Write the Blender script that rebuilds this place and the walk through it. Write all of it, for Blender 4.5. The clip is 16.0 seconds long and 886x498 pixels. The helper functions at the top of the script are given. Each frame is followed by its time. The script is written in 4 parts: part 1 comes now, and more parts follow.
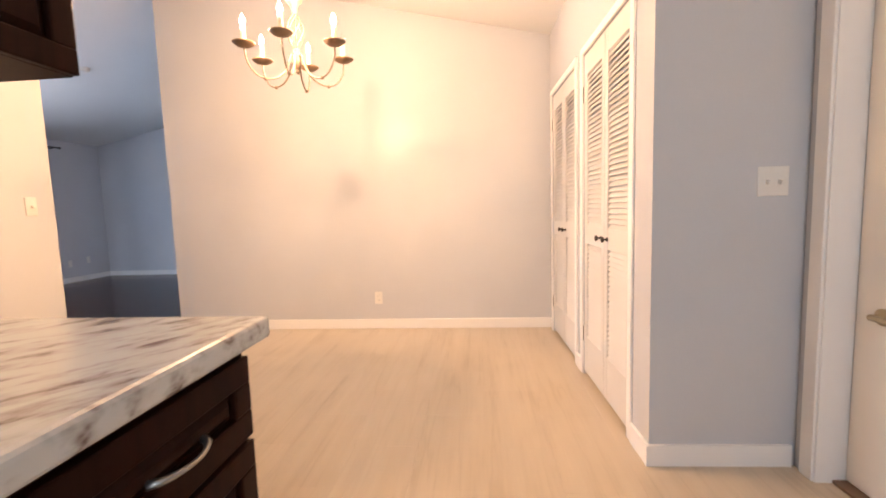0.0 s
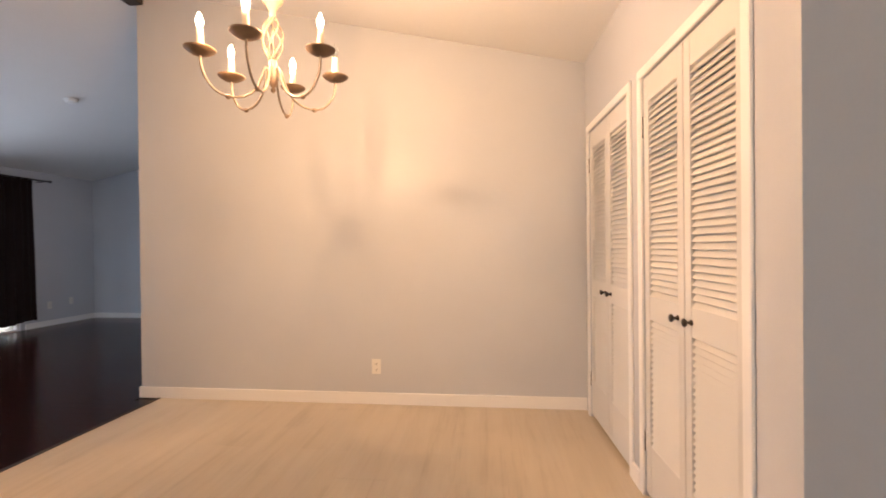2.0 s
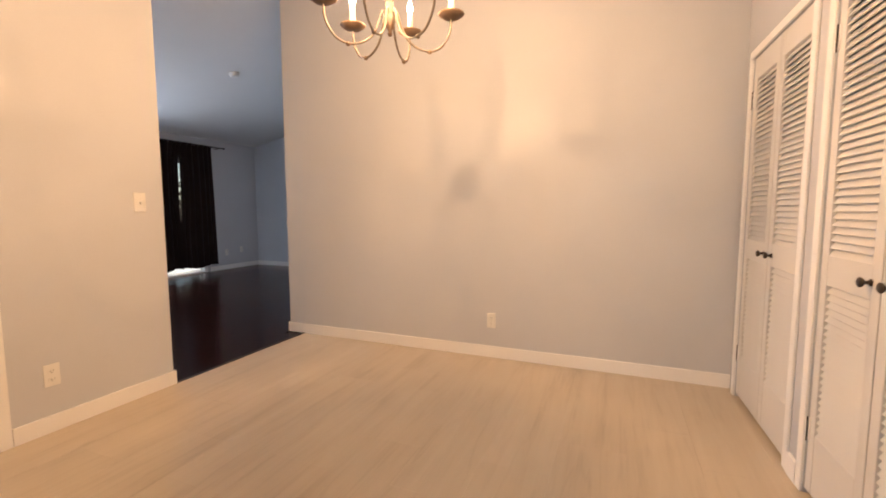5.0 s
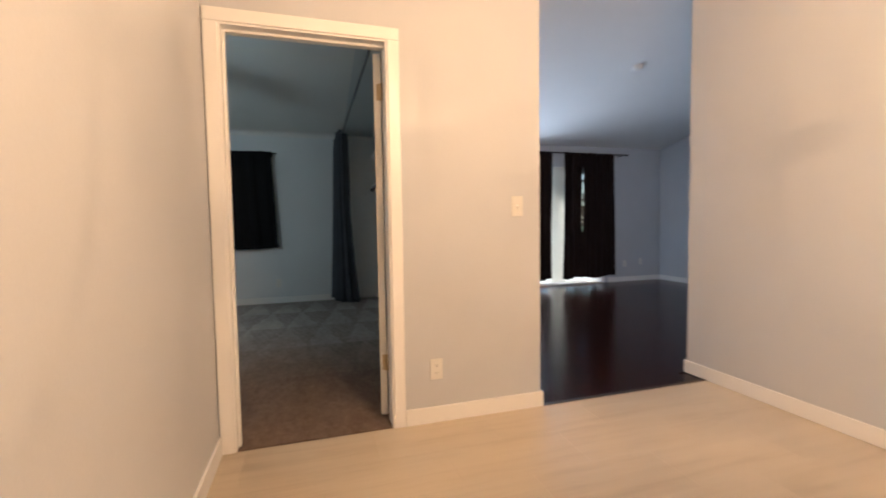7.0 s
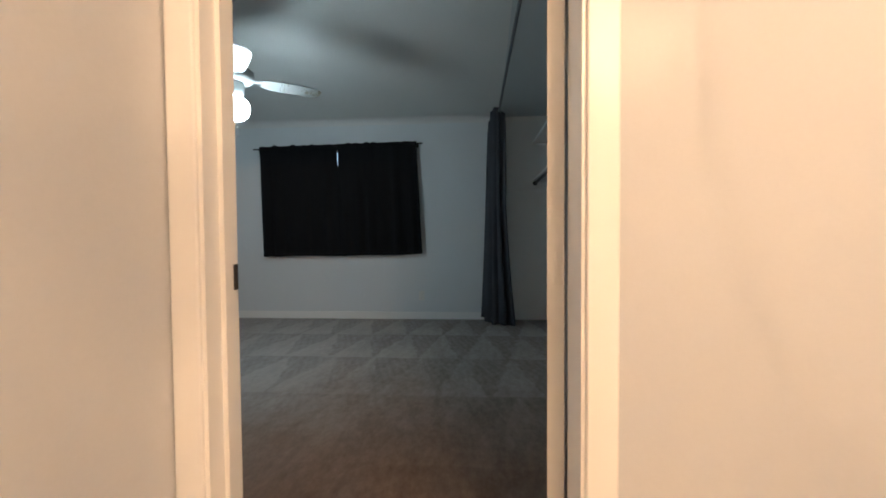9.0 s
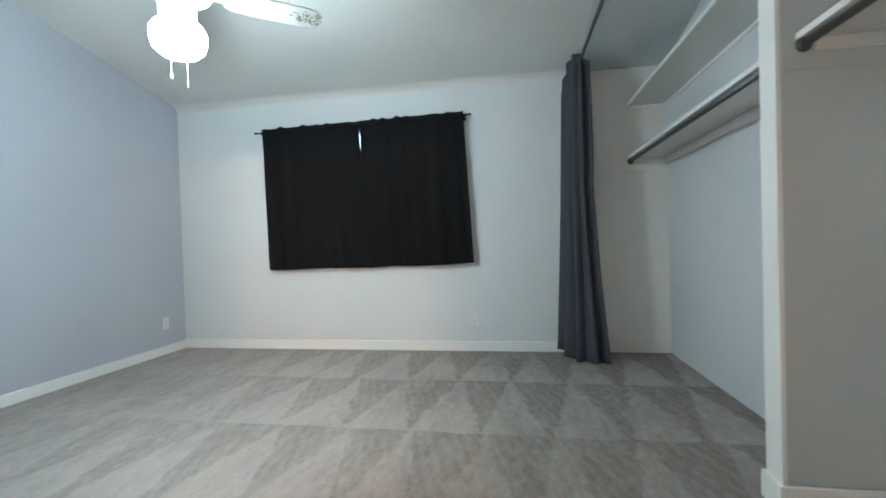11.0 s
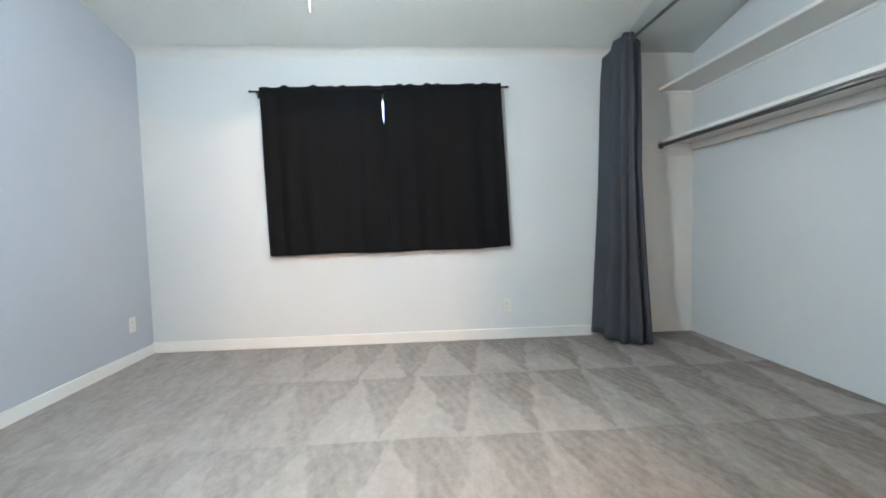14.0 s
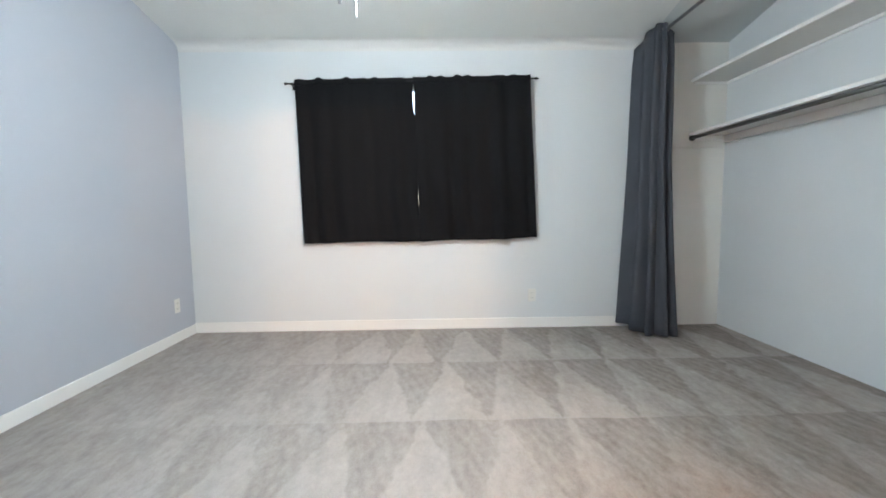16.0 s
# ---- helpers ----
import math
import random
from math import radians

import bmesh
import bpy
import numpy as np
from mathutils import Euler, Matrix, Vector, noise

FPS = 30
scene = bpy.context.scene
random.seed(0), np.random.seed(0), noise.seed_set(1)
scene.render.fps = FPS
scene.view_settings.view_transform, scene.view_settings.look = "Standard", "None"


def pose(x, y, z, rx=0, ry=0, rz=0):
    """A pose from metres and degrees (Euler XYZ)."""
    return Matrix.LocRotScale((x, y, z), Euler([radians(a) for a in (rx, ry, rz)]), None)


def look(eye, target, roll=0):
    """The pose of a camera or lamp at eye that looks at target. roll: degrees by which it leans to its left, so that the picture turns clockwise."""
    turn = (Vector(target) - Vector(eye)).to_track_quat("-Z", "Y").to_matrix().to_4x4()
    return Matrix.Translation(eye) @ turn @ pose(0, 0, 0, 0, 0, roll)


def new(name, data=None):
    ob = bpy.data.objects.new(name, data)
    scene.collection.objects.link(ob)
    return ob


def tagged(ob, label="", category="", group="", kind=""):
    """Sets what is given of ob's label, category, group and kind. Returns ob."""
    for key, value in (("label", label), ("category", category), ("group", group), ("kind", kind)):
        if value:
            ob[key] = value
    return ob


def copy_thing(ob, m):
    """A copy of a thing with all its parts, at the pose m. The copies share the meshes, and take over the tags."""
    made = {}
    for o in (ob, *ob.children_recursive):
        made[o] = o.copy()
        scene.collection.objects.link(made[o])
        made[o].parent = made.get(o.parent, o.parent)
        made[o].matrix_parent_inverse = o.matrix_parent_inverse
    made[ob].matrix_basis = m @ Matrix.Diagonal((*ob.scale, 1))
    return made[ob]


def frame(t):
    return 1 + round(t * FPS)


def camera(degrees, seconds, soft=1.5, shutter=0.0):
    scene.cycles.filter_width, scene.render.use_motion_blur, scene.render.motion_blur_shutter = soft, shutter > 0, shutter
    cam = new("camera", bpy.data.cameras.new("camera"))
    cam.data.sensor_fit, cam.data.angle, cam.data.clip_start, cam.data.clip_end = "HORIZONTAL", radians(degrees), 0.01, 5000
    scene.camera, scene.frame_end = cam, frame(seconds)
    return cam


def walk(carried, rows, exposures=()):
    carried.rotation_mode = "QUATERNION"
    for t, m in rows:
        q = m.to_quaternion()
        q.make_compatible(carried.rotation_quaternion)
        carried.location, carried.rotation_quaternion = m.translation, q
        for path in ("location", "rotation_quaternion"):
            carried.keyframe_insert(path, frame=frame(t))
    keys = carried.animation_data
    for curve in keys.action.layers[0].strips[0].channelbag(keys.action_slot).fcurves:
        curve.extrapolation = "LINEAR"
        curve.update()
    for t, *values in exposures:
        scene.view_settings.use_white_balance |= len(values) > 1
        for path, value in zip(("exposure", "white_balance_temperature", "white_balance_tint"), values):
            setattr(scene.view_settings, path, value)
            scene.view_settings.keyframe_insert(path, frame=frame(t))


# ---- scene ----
cam = camera(91.9, 16.0, soft=1.7, shutter=0.3)
PATH = [
    (0, (-0.459, 1.097, 1.103), (-0.632, 3.08, 0.911), -1.8),
    (0.5, (-0.444, 1.320, 1.091), (-0.564, 3.314, 1.001), -1.6),
    (1, (-0.514, 1.53, 1.076), (-0.578, 3.527, 0.974), -0.6),
    (1.5, (-0.554, 1.674, 1.105), (-0.618, 3.672, 1.05), -1.9),
    (2, (-0.545, 1.729, 1.203), (-0.754, 3.718, 1.193), -0.6),
    (2.5, (-0.53, 1.747, 1.269), (-0.982, 3.695, 1.307), 0.0),
    (3, (-0.5, 1.751, 1.307), (-1.037, 3.675, 1.401), 0.8),
    (5.5, (-0.554, 1.853, 1.083), (-1.494, 3.598, 0.813), -0.8),
    (6, (-0.638, 2.011, 1.055), (-1.948, 3.498, 0.779), -1.7),
    (6.3, (-0.759, 2.139, 1.084), (-2.266, 3.436, 0.869), -1.2),
    (6.5, (-0.783, 2.212, 1.076), (-2.394, 3.384, 0.9), -1.3),
    (7, (-0.971, 2.395, 1.082), (-2.882, 2.977, 0.974), -0.9),
    (7.5, (-1.252, 2.504, 1.067), (-3.226, 2.803, 0.952), 0.2),
    (7.8, (-1.422, 2.535, 1.039), (-3.412, 2.718, 0.959), -0.3),
    (8, (-1.576, 2.577, 1.062), (-3.57, 2.715, 0.985), -0.7),
    (8.5, (-1.976, 2.598, 1.029), (-3.973, 2.526, 0.958), 0.2),
    (10.8, (-3.56, 2.315, 1.013), (-5.542, 2.051, 0.973), -1.4),
    (11, (-3.679, 2.285, 0.999), (-5.652, 1.961, 0.969), -1.7),
    (11.5, (-3.861, 2.128, 1.019), (-5.813, 1.695, 0.953), 0.1),
    (12, (-3.966, 1.873, 1.036), (-5.936, 1.538, 0.946), 0.1),
    (12.5, (-4.042, 1.692, 1.007), (-6.031, 1.49, 0.954), -1.7),
    (13, (-4.079, 1.479, 0.999), (-6.074, 1.366, 0.912), -1.8),
    (13.5, (-4.002, 1.233, 1.0), (-5.999, 1.319, 0.932), -1.0),
    (14, (-3.919, 1.13, 1.009), (-5.912, 1.259, 0.894), -1.4),
    (14.5, (-3.874, 1.097, 1.045), (-5.864, 1.225, 0.889), -1.6),
    (15, (-3.836, 1.071, 1.067), (-5.829, 1.156, 0.932), -1.2),
    (15.5, (-3.84, 1.078, 1.045), (-5.834, 1.115, 0.892), -1.2),
    (16, (-3.835, 1.064, 1.048), (-5.827, 1.099, 0.869), -0.7),
]
walk(cam, [(t, look(eye, target, roll)) for t, eye, target, roll in PATH],
     exposures=[(0.0, 0.5, 6350, 10), (1.0, 0.25, 6500, 9), (2.0, -0.03, 6650, 9), (3.0, -0.1, 6700, 9), (5.5, -0.1, 6550, 7), (6.5, -0.02, 6250, 5), (8.0, 0.26, 5900, 3), (9.3, 0.48, 5950, 3), (10.8, 1.86, 6080, 3), (12.0, 2.38, 6150, 6), (14.0, 2.43, 6350, 9), (16.0, 2.46, 6450, 11)])

# ---------------------------------------------------------------- world and large lights
world = bpy.data.worlds.new("world")
scene.world = world
world.use_nodes = True
wn = world.node_tree.nodes
sky = wn.new("ShaderNodeTexSky")
sky.sky_type = "NISHITA"
sky.sun_disc = False
sky.sun_elevation, sky.sun_rotation = radians(59), radians(277)
wn["Background"].inputs[1].default_value = 0.14
world.node_tree.links.new(sky.outputs[0], wn["Background"].inputs[0])
sun = new("sun", bpy.data.lights.new("sun", "SUN"))
sun.data.energy, sun.data.angle, sun.data.color = 4.5, radians(0.5), (1.0, 0.95, 0.88)
sun.matrix_world = look((-10, 1.2, 17), (0, 0, 0))


def area(name, eye, target, w, h, power, colour):
    lamp = new(name, bpy.data.lights.new(name, "AREA"))
    lamp.data.shape, lamp.data.size, lamp.data.size_y = "RECTANGLE", w, h
    lamp.data.energy, lamp.data.color = power, colour
    lamp.matrix_world = look(eye, target)
    return lamp


# daylight entering by the living room's glass door and the kitchen window
area("daylight_living", (-7.72, 5.3, 1.05), (0, 7.0, -0.7), 1.5, 1.9, 78, (0.68, 0.78, 1.0))
area("daylight_kitchen", (-0.1, -1.55, 1.6), (-0.1, 4, 1.5), 1.3, 1.0, 30, (0.78, 0.88, 1.0))

BULB_WATTS = 21.5      # each candle bulb
FAN_POWER = 43.0       # radiance of the fan's globe

# ---------------------------------------------------------------- materials


def mat(name, colour, rough=0.6, metal=0.0, vary=0.06, scale=6.0, fine=0.0, fine_scale=180.0, bump=0.0, coat=0.0, spec=0.5, emit=None, power=0.0):
    """A surface with broad and fine variation of colour and a fine relief."""
    m = bpy.data.materials.new(name)
    m.use_nodes = True
    n, l = m.node_tree.nodes, m.node_tree.links
    p = n["Principled BSDF"]
    p.inputs["Roughness"].default_value = rough
    p.inputs["Metallic"].default_value = metal
    p.inputs["Specular IOR Level"].default_value = spec
    p.inputs["Coat Weight"].default_value = coat
    tc = n.new("ShaderNodeTexCoord")
    big = n.new("ShaderNodeTexNoise")
    big.inputs["Scale"].default_value, big.inputs["Detail"].default_value = scale, 4
    l.new(tc.outputs["Object"], big.inputs["Vector"])
    ramp = n.new("ShaderNodeMapRange")
    ramp.inputs["To Min"].default_value, ramp.inputs["To Max"].default_value = 1 - vary, 1 + vary
    l.new(big.outputs["Fac"], ramp.inputs["Value"])
    small = n.new("ShaderNodeTexNoise")
    small.inputs["Scale"].default_value, small.inputs["Detail"].default_value = fine_scale, 3
    l.new(tc.outputs["Object"], small.inputs["Vector"])
    ramp2 = n.new("ShaderNodeMapRange")
    ramp2.inputs["To Min"].default_value, ramp2.inputs["To Max"].default_value = 1 - fine, 1 + fine
    l.new(small.outputs["Fac"], ramp2.inputs["Value"])
    mul = n.new("ShaderNodeMath")
    mul.operation = "MULTIPLY"
    l.new(ramp.outputs[0], mul.inputs[0]), l.new(ramp2.outputs[0], mul.inputs[1])
    hue = n.new("ShaderNodeHueSaturation")
    hue.inputs["Color"].default_value = (*colour, 1)
    l.new(mul.outputs[0], hue.inputs["Value"])
    l.new(hue.outputs[0], p.inputs["Base Color"])
    if bump:
        b = n.new("ShaderNodeBump")
        b.inputs["Strength"].default_value, b.inputs["Distance"].default_value = bump, 0.002
        l.new(small.outputs["Fac"], b.inputs["Height"])
        l.new(b.outputs[0], p.inputs["Normal"])
    if emit:
        p.inputs["Emission Color"].default_value = (*emit, 1)
        p.inputs["Emission Strength"].default_value = power
    return m


WALL = mat("wall paint grey", (0.60, 0.617, 0.645), 0.25, vary=0.05, scale=1.7, fine=0.025, fine_scale=140, bump=0.08, spec=0.09)
BLUEWALL = mat("wall paint blue grey", (0.51, 0.535, 0.595), 0.5, vary=0.03, scale=1.7, fine=0.02, fine_scale=140, bump=0.25, spec=0.3)
PALEWALL = mat("wall paint pale", (0.735, 0.757, 0.768), 0.5, vary=0.03, scale=1.7, fine=0.02, fine_scale=140, bump=0.25, spec=0.3)
CLOSET_WALL = mat("closet grey", (0.58, 0.615, 0.615), 0.55, vary=0.04, scale=1.5, fine=0.02, bump=0.2)
CLOSET_END = mat("closet end paint", (0.80, 0.79, 0.75), 0.55, vary=0.04, scale=1.5, fine=0.02, bump=0.2)
CEIL = mat("ceiling paint white", (0.76, 0.75, 0.73), 0.85, vary=0.03, scale=2.2, fine=0.05, fine_scale=110, bump=0.7)
TRIM = mat("trim gloss white", (0.90, 0.89, 0.87), 0.35, vary=0.03, scale=3, fine=0.01, bump=0.05)
DOORWHITE = mat("door enamel white", (0.71, 0.70, 0.67), 0.38, vary=0.04, scale=4, fine=0.015, bump=0.06)
PLATE = mat("plate white plastic", (0.80, 0.79, 0.75), 0.3, vary=0.01)
SLOT = mat("slot dark", (0.03, 0.03, 0.03), 0.5, vary=0.05)
BEAMWOOD = mat("beam dark wood", (0.028, 0.018, 0.014), 0.5, vary=0.3, scale=9, fine=0.15, fine_scale=60, bump=0.4)
BLACKCLOTH = mat("curtain black cloth", (0.0062, 0.0062, 0.0074), 0.85, vary=0.2, scale=5, fine=0.15, fine_scale=400, bump=0.2, spec=0.2)
BROWNCLOTH = mat("curtain brown cloth", (0.018, 0.010, 0.009), 0.85, vary=0.2, scale=5, fine=0.15, fine_scale=400, bump=0.2, spec=0.2)
GREYCLOTH = mat("curtain grey cloth", (0.072, 0.077, 0.090), 0.85, vary=0.15, scale=5, fine=0.12, fine_scale=400, bump=0.25, spec=0.12)
BLACKMETAL = mat("rod black metal", (0.02, 0.02, 0.02), 0.4, 0.6, vary=0.05)
STEEL = mat("brushed steel", (0.34, 0.34, 0.33), 0.42, 1.0, vary=0.1, scale=20, fine=0.05)
CLOSETROD = mat("closet rod dull steel", (0.13, 0.13, 0.125), 0.38, 0.9, vary=0.15, scale=20)
GREYROD = mat("rod grey metal", (0.20, 0.21, 0.23), 0.4, 0.7, vary=0.1, scale=20)
BRONZE = mat("knob oiled bronze", (0.06, 0.045, 0.035), 0.35, 0.7, vary=0.2, scale=40)
BRASS = mat("hinge aged brass", (0.42, 0.34, 0.22), 0.4, 0.8, vary=0.2, scale=40)
FIXTURE = mat("chandelier antique ivory", (0.20, 0.162, 0.122), 0.55, 0.1, vary=0.25, scale=25, fine=0.1, bump=0.2)
FIXTUREDARK = mat("chandelier dish bronze", (0.21, 0.14, 0.09), 0.5, 0.3, vary=0.3, scale=30, fine=0.1, bump=0.2)
CANDLE = mat("candle sleeve ivory", (0.78, 0.72, 0.58), 0.5, vary=0.05)
GLOBE = mat("globe lit opal glass", (0.9, 0.92, 0.92), 0.3, vary=0.0, emit=(0.815, 0.945, 1.0), power=FAN_POWER)
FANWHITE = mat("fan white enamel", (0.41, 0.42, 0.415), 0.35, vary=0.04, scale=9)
STENCIL = mat("blade stencil gold brown", (0.13, 0.11, 0.055), 0.5, vary=0.4, scale=60)
EARTH = mat("lawn", (0.06, 0.09, 0.03), 0.9, vary=0.4, scale=1.5, fine=0.3, fine_scale=40)
LEAF = mat("leaf green", (0.045, 0.14, 0.03), 0.6, vary=0.4, scale=8)
BARK = mat("bark", (0.10, 0.07, 0.05), 0.9, vary=0.3, scale=12, bump=0.8)


def glass_material():
    m = bpy.data.materials.new("window glass")
    m.use_nodes = True
    p = m.node_tree.nodes["Principled BSDF"]
    p.inputs["Base Color"].default_value = (0.96, 0.98, 0.98, 1)
    p.inputs["Transmission Weight"].default_value, p.inputs["Roughness"].default_value = 1.0, 0.02
    p.inputs["IOR"].default_value = 1.45
    return m


GLASS = glass_material()


def glowing_glass():
    """Thin bulb glass: clear, with the glow of the lit lamp in it."""
    m = bpy.data.materials.new("bulb glass lit")
    m.use_nodes = True
    n, l = m.node_tree.nodes, m.node_tree.links
    clear, glow, add = n.new("ShaderNodeBsdfTransparent"), n.new("ShaderNodeEmission"), n.new("ShaderNodeAddShader")
    glow.inputs[0].default_value, glow.inputs[1].default_value = (1.0, 0.80, 0.55, 1), 13.0
    l.new(clear.outputs[0], add.inputs[0]), l.new(glow.outputs[0], add.inputs[1])
    l.new(add.outputs[0], n["Material Output"].inputs[0])
    return m


BULBGLASS = glowing_glass()

# ---------------------------------------------------------------- mesh helpers


def box(bm, x0, x1, y0, y1, z0, z1, m=None):
    """Adds a box; m moves it."""
    vs = [bm.verts.new((x, y, z)) for x in (x0, x1) for y in (y0, y1) for z in (z0, z1)]
    for f in ((0, 1, 3, 2), (4, 6, 7, 5), (0, 4, 5, 1), (2, 3, 7, 6), (0, 2, 6, 4), (1, 5, 7, 3)):
        bm.faces.new([vs[i] for i in f])
    if m is not None:
        for v in vs:
            v.co = m @ v.co
    return vs


def boxes(*rows, bevel=0.0, m=None):
    bm = bmesh.new()
    for r in rows:
        box(bm, *r, m=m)
    if bevel:
        bmesh.ops.bevel(bm, geom=bm.edges[:], offset=bevel, segments=2, affect="EDGES", profile=0.5)
    return bm


def lathe(bm, profile, steps=24, m=None):
    """Turns a profile of (radius, height) about the z axis."""
    rings = []
    for r, z in profile:
        ring = [bm.verts.new((r * math.cos(2 * math.pi * i / steps), r * math.sin(2 * math.pi * i / steps), z)) for i in range(steps)] if r > 1e-6 else [bm.verts.new((0, 0, z))]
        rings.append(ring)
    for a, b in zip(rings, rings[1:]):
        for i in range(steps):
            j = (i + 1) % steps
            q = [a[i % len(a)], a[j % len(a)], b[j % len(b)], b[i % len(b)]]
            q = list(dict.fromkeys(q))
            if len(q) > 2:
                bm.faces.new(q)
    if m is not None:
        for ring in rings:
            for v in ring:
                v.co = m @ v.co
    return bm


def tube(bm, points, radius, steps=8, closed=False):
    """A round bar along points; radius is a number or one for each point."""
    pts = [Vector(p) for p in points]
    rad = radius if isinstance(radius, (list, tuple)) else [radius] * len(pts)
    rings, up = [], Vector((0, 0, 1))
    for i, p in enumerate(pts):
        a = pts[(i - 1) % len(pts)] if closed or i else p
        b = pts[(i + 1) % len(pts)] if closed or i < len(pts) - 1 else p
        d = (b - a).normalized()
        s = d.cross(up)
        if s.length < 0.05:
            s = d.cross(Vector((1, 0, 0)))
        s.normalize()
        w = s.cross(d)
        rings.append([bm.verts.new(p + rad[i] * (math.cos(2 * math.pi * k / steps) * s + math.sin(2 * math.pi * k / steps) * w)) for k in range(steps)])
    pairs = list(zip(rings, rings[1:])) + ([(rings[-1], rings[0])] if closed else [])
    for a, b in pairs:
        for k in range(steps):
            bm.faces.new((a[k], a[(k + 1) % steps], b[(k + 1) % steps], b[k]))
    if not closed:
        bm.faces.new(rings[0][::-1]), bm.faces.new(rings[-1])
    return bm


def prism(bm, outline, z0, z1, m=None):
    """Extrudes a flat outline of (x, y) from z0 to z1."""
    low = [bm.verts.new((x, y, z0)) for x, y in outline]
    top = [bm.verts.new((x, y, z1)) for x, y in outline]
    bm.faces.new(low[::-1]), bm.faces.new(top)
    for i in range(len(low)):
        j = (i + 1) % len(low)
        bm.faces.new((low[i], low[j], top[j], top[i]))
    if m is not None:
        for v in low + top:
            v.co = m @ v.co
    return bm


def mesh_of(name, bm, material, smooth=False):
    bmesh.ops.recalc_face_normals(bm, faces=bm.faces[:])
    me = bpy.data.meshes.new(name)
    bm.to_mesh(me)
    bm.free()
    me.materials.append(material)
    if smooth:
        for f in me.polygons:
            f.use_smooth = True
    return me


def part(name, bm, material, parent, label="", smooth=False):
    ob = new(name, mesh_of(name, bm, material, smooth))
    ob.parent = parent
    if label:
        ob["label"] = label
    return ob


def thing(name, bm, material, label, category, kind="", group="", smooth=False):
    return tagged(new(name, mesh_of(name, bm, material, smooth)), label, category, group, kind)


def holder(name, label, category, m=None, group="", kind=""):
    ob = new(name)
    ob.empty_display_size = 0.1
    if m is not None:
        ob.matrix_world = m
    return tagged(ob, label, category, group, kind)


def structure(name, bm, material, label, category="wall"):
    return thing(name, bm, material, label, category, "structure")


# ---------------------------------------------------------------- plan
RIDGE = -3.35                 # the roof's ridge runs north and south over the dining room's west wall
NORTH, WEST, BED_SOUTH = 4.95, -7.58, -1.06
DIN_W, BED_E = -3.205, -3.325
LIV_E, LIV_S, LIV_N = -3.37, 3.669, 8.72
CLOSET_BACK = 3.59
SOUTH_DIN = 1.94
KITCH_W, KITCH_S, ALC_E, ALC_N = -1.57, -1.5, 0.81, 2.87
EAST_M = pose(0.225, 2.87, 0, 0, 0, math.degrees(math.atan(0.0290)))    # the closet wall, a little out of square


def roof(x):
    return 2.53 + 0.2225 * (0.17 - x) if x > RIDGE else 2.445 + 0.2065 * (x - WEST)


def wall_block(bm, x0, x1, y0, y1, z0=0.0, z1=None, m=None):
    """A straight piece of wall up to z1, or into the sloping roof."""
    t = [z1 if z1 is not None else roof(x) + 0.06 for x in (x0, x1)]
    vs = [bm.verts.new((x, y, z)) for x, top in ((x0, t[0]), (x1, t[1])) for y in (y0, y1) for z in (z0, top)]
    for f in ((0, 1, 3, 2), (4, 6, 7, 5), (0, 4, 5, 1), (2, 3, 7, 6), (0, 2, 6, 4), (1, 5, 7, 3)):
        bm.faces.new([vs[i] for i in f])
    if m is not None:
        for v in vs:
            v.co = m @ v.co


def wall(name, rows, label, material=WALL):
    bm = bmesh.new()
    for r in rows:
        wall_block(bm, *r)
    return structure(name, bm, material, label)


DOOR_S, DOOR_N, DOOR_H = 1.997, 2.799, 2.046
SLIDE_S, SLIDE_N, SLIDE_H = 4.45, 7.5, 2.08
WIN_S, WIN_N, WIN_B, WIN_T = 0.02, 1.82, 0.95, 2.13
wall("wall_north", [(LIV_E, 0.30, NORTH, NORTH + 0.12)], "pale grey painted dining room wall lit by the chandelier")
wall("wall_west_dining", [(BED_E, DIN_W, SOUTH_DIN, DOOR_S), (BED_E, DIN_W, DOOR_S, DOOR_N, DOOR_H), (BED_E, DIN_W, DOOR_N, LIV_S)],
     "pale grey painted wall between dining room and bedroom")
wall("wall_south_dining", [(BED_E, -2.4, SOUTH_DIN - 0.12, SOUTH_DIN), (-2.4, KITCH_W, SOUTH_DIN - 0.12, SOUTH_DIN)], "pale grey painted wall beside the bedroom door")
wall("wall_west_kitchen", [(KITCH_W - 0.12, KITCH_W, KITCH_S, SOUTH_DIN - 0.12)], "pale grey kitchen wall behind the cabinets")
wall("wall_south_kitchen", [(KITCH_W, -0.75, KITCH_S - 0.12, KITCH_S), (-0.75, 0.55, KITCH_S - 0.12, KITCH_S, 0, 1.1), (-0.75, 0.55, KITCH_S - 0.12, KITCH_S, 2.1), (0.55, ALC_E, KITCH_S - 0.12, KITCH_S)],
     "pale grey kitchen wall with a window")
bm = bmesh.new()
box(bm, 0.10, 0.78, 0.0, 0.10, 0, 2.62, m=EAST_M)
structure("wall_alcove", bm, WALL, "pale grey wall with a double light switch")
SIDE_S, SIDE_N, SIDE_H = 1.93, 2.79, 2.03
wall("wall_east_kitchen", [(ALC_E, ALC_E + 0.2, SIDE_N, ALC_N + 0.012), (ALC_E, ALC_E + 0.2, SIDE_S, SIDE_N, SIDE_H), (ALC_E, ALC_E + 0.2, KITCH_S - 0.12, SIDE_S)], "pale grey kitchen wall with a side door")
wall("wall_east_bedroom", [(BED_E, BED_E + 0.12, BED_SOUTH - 0.12, SOUTH_DIN - 0.12)], "pale blue grey bedroom wall beside the door")
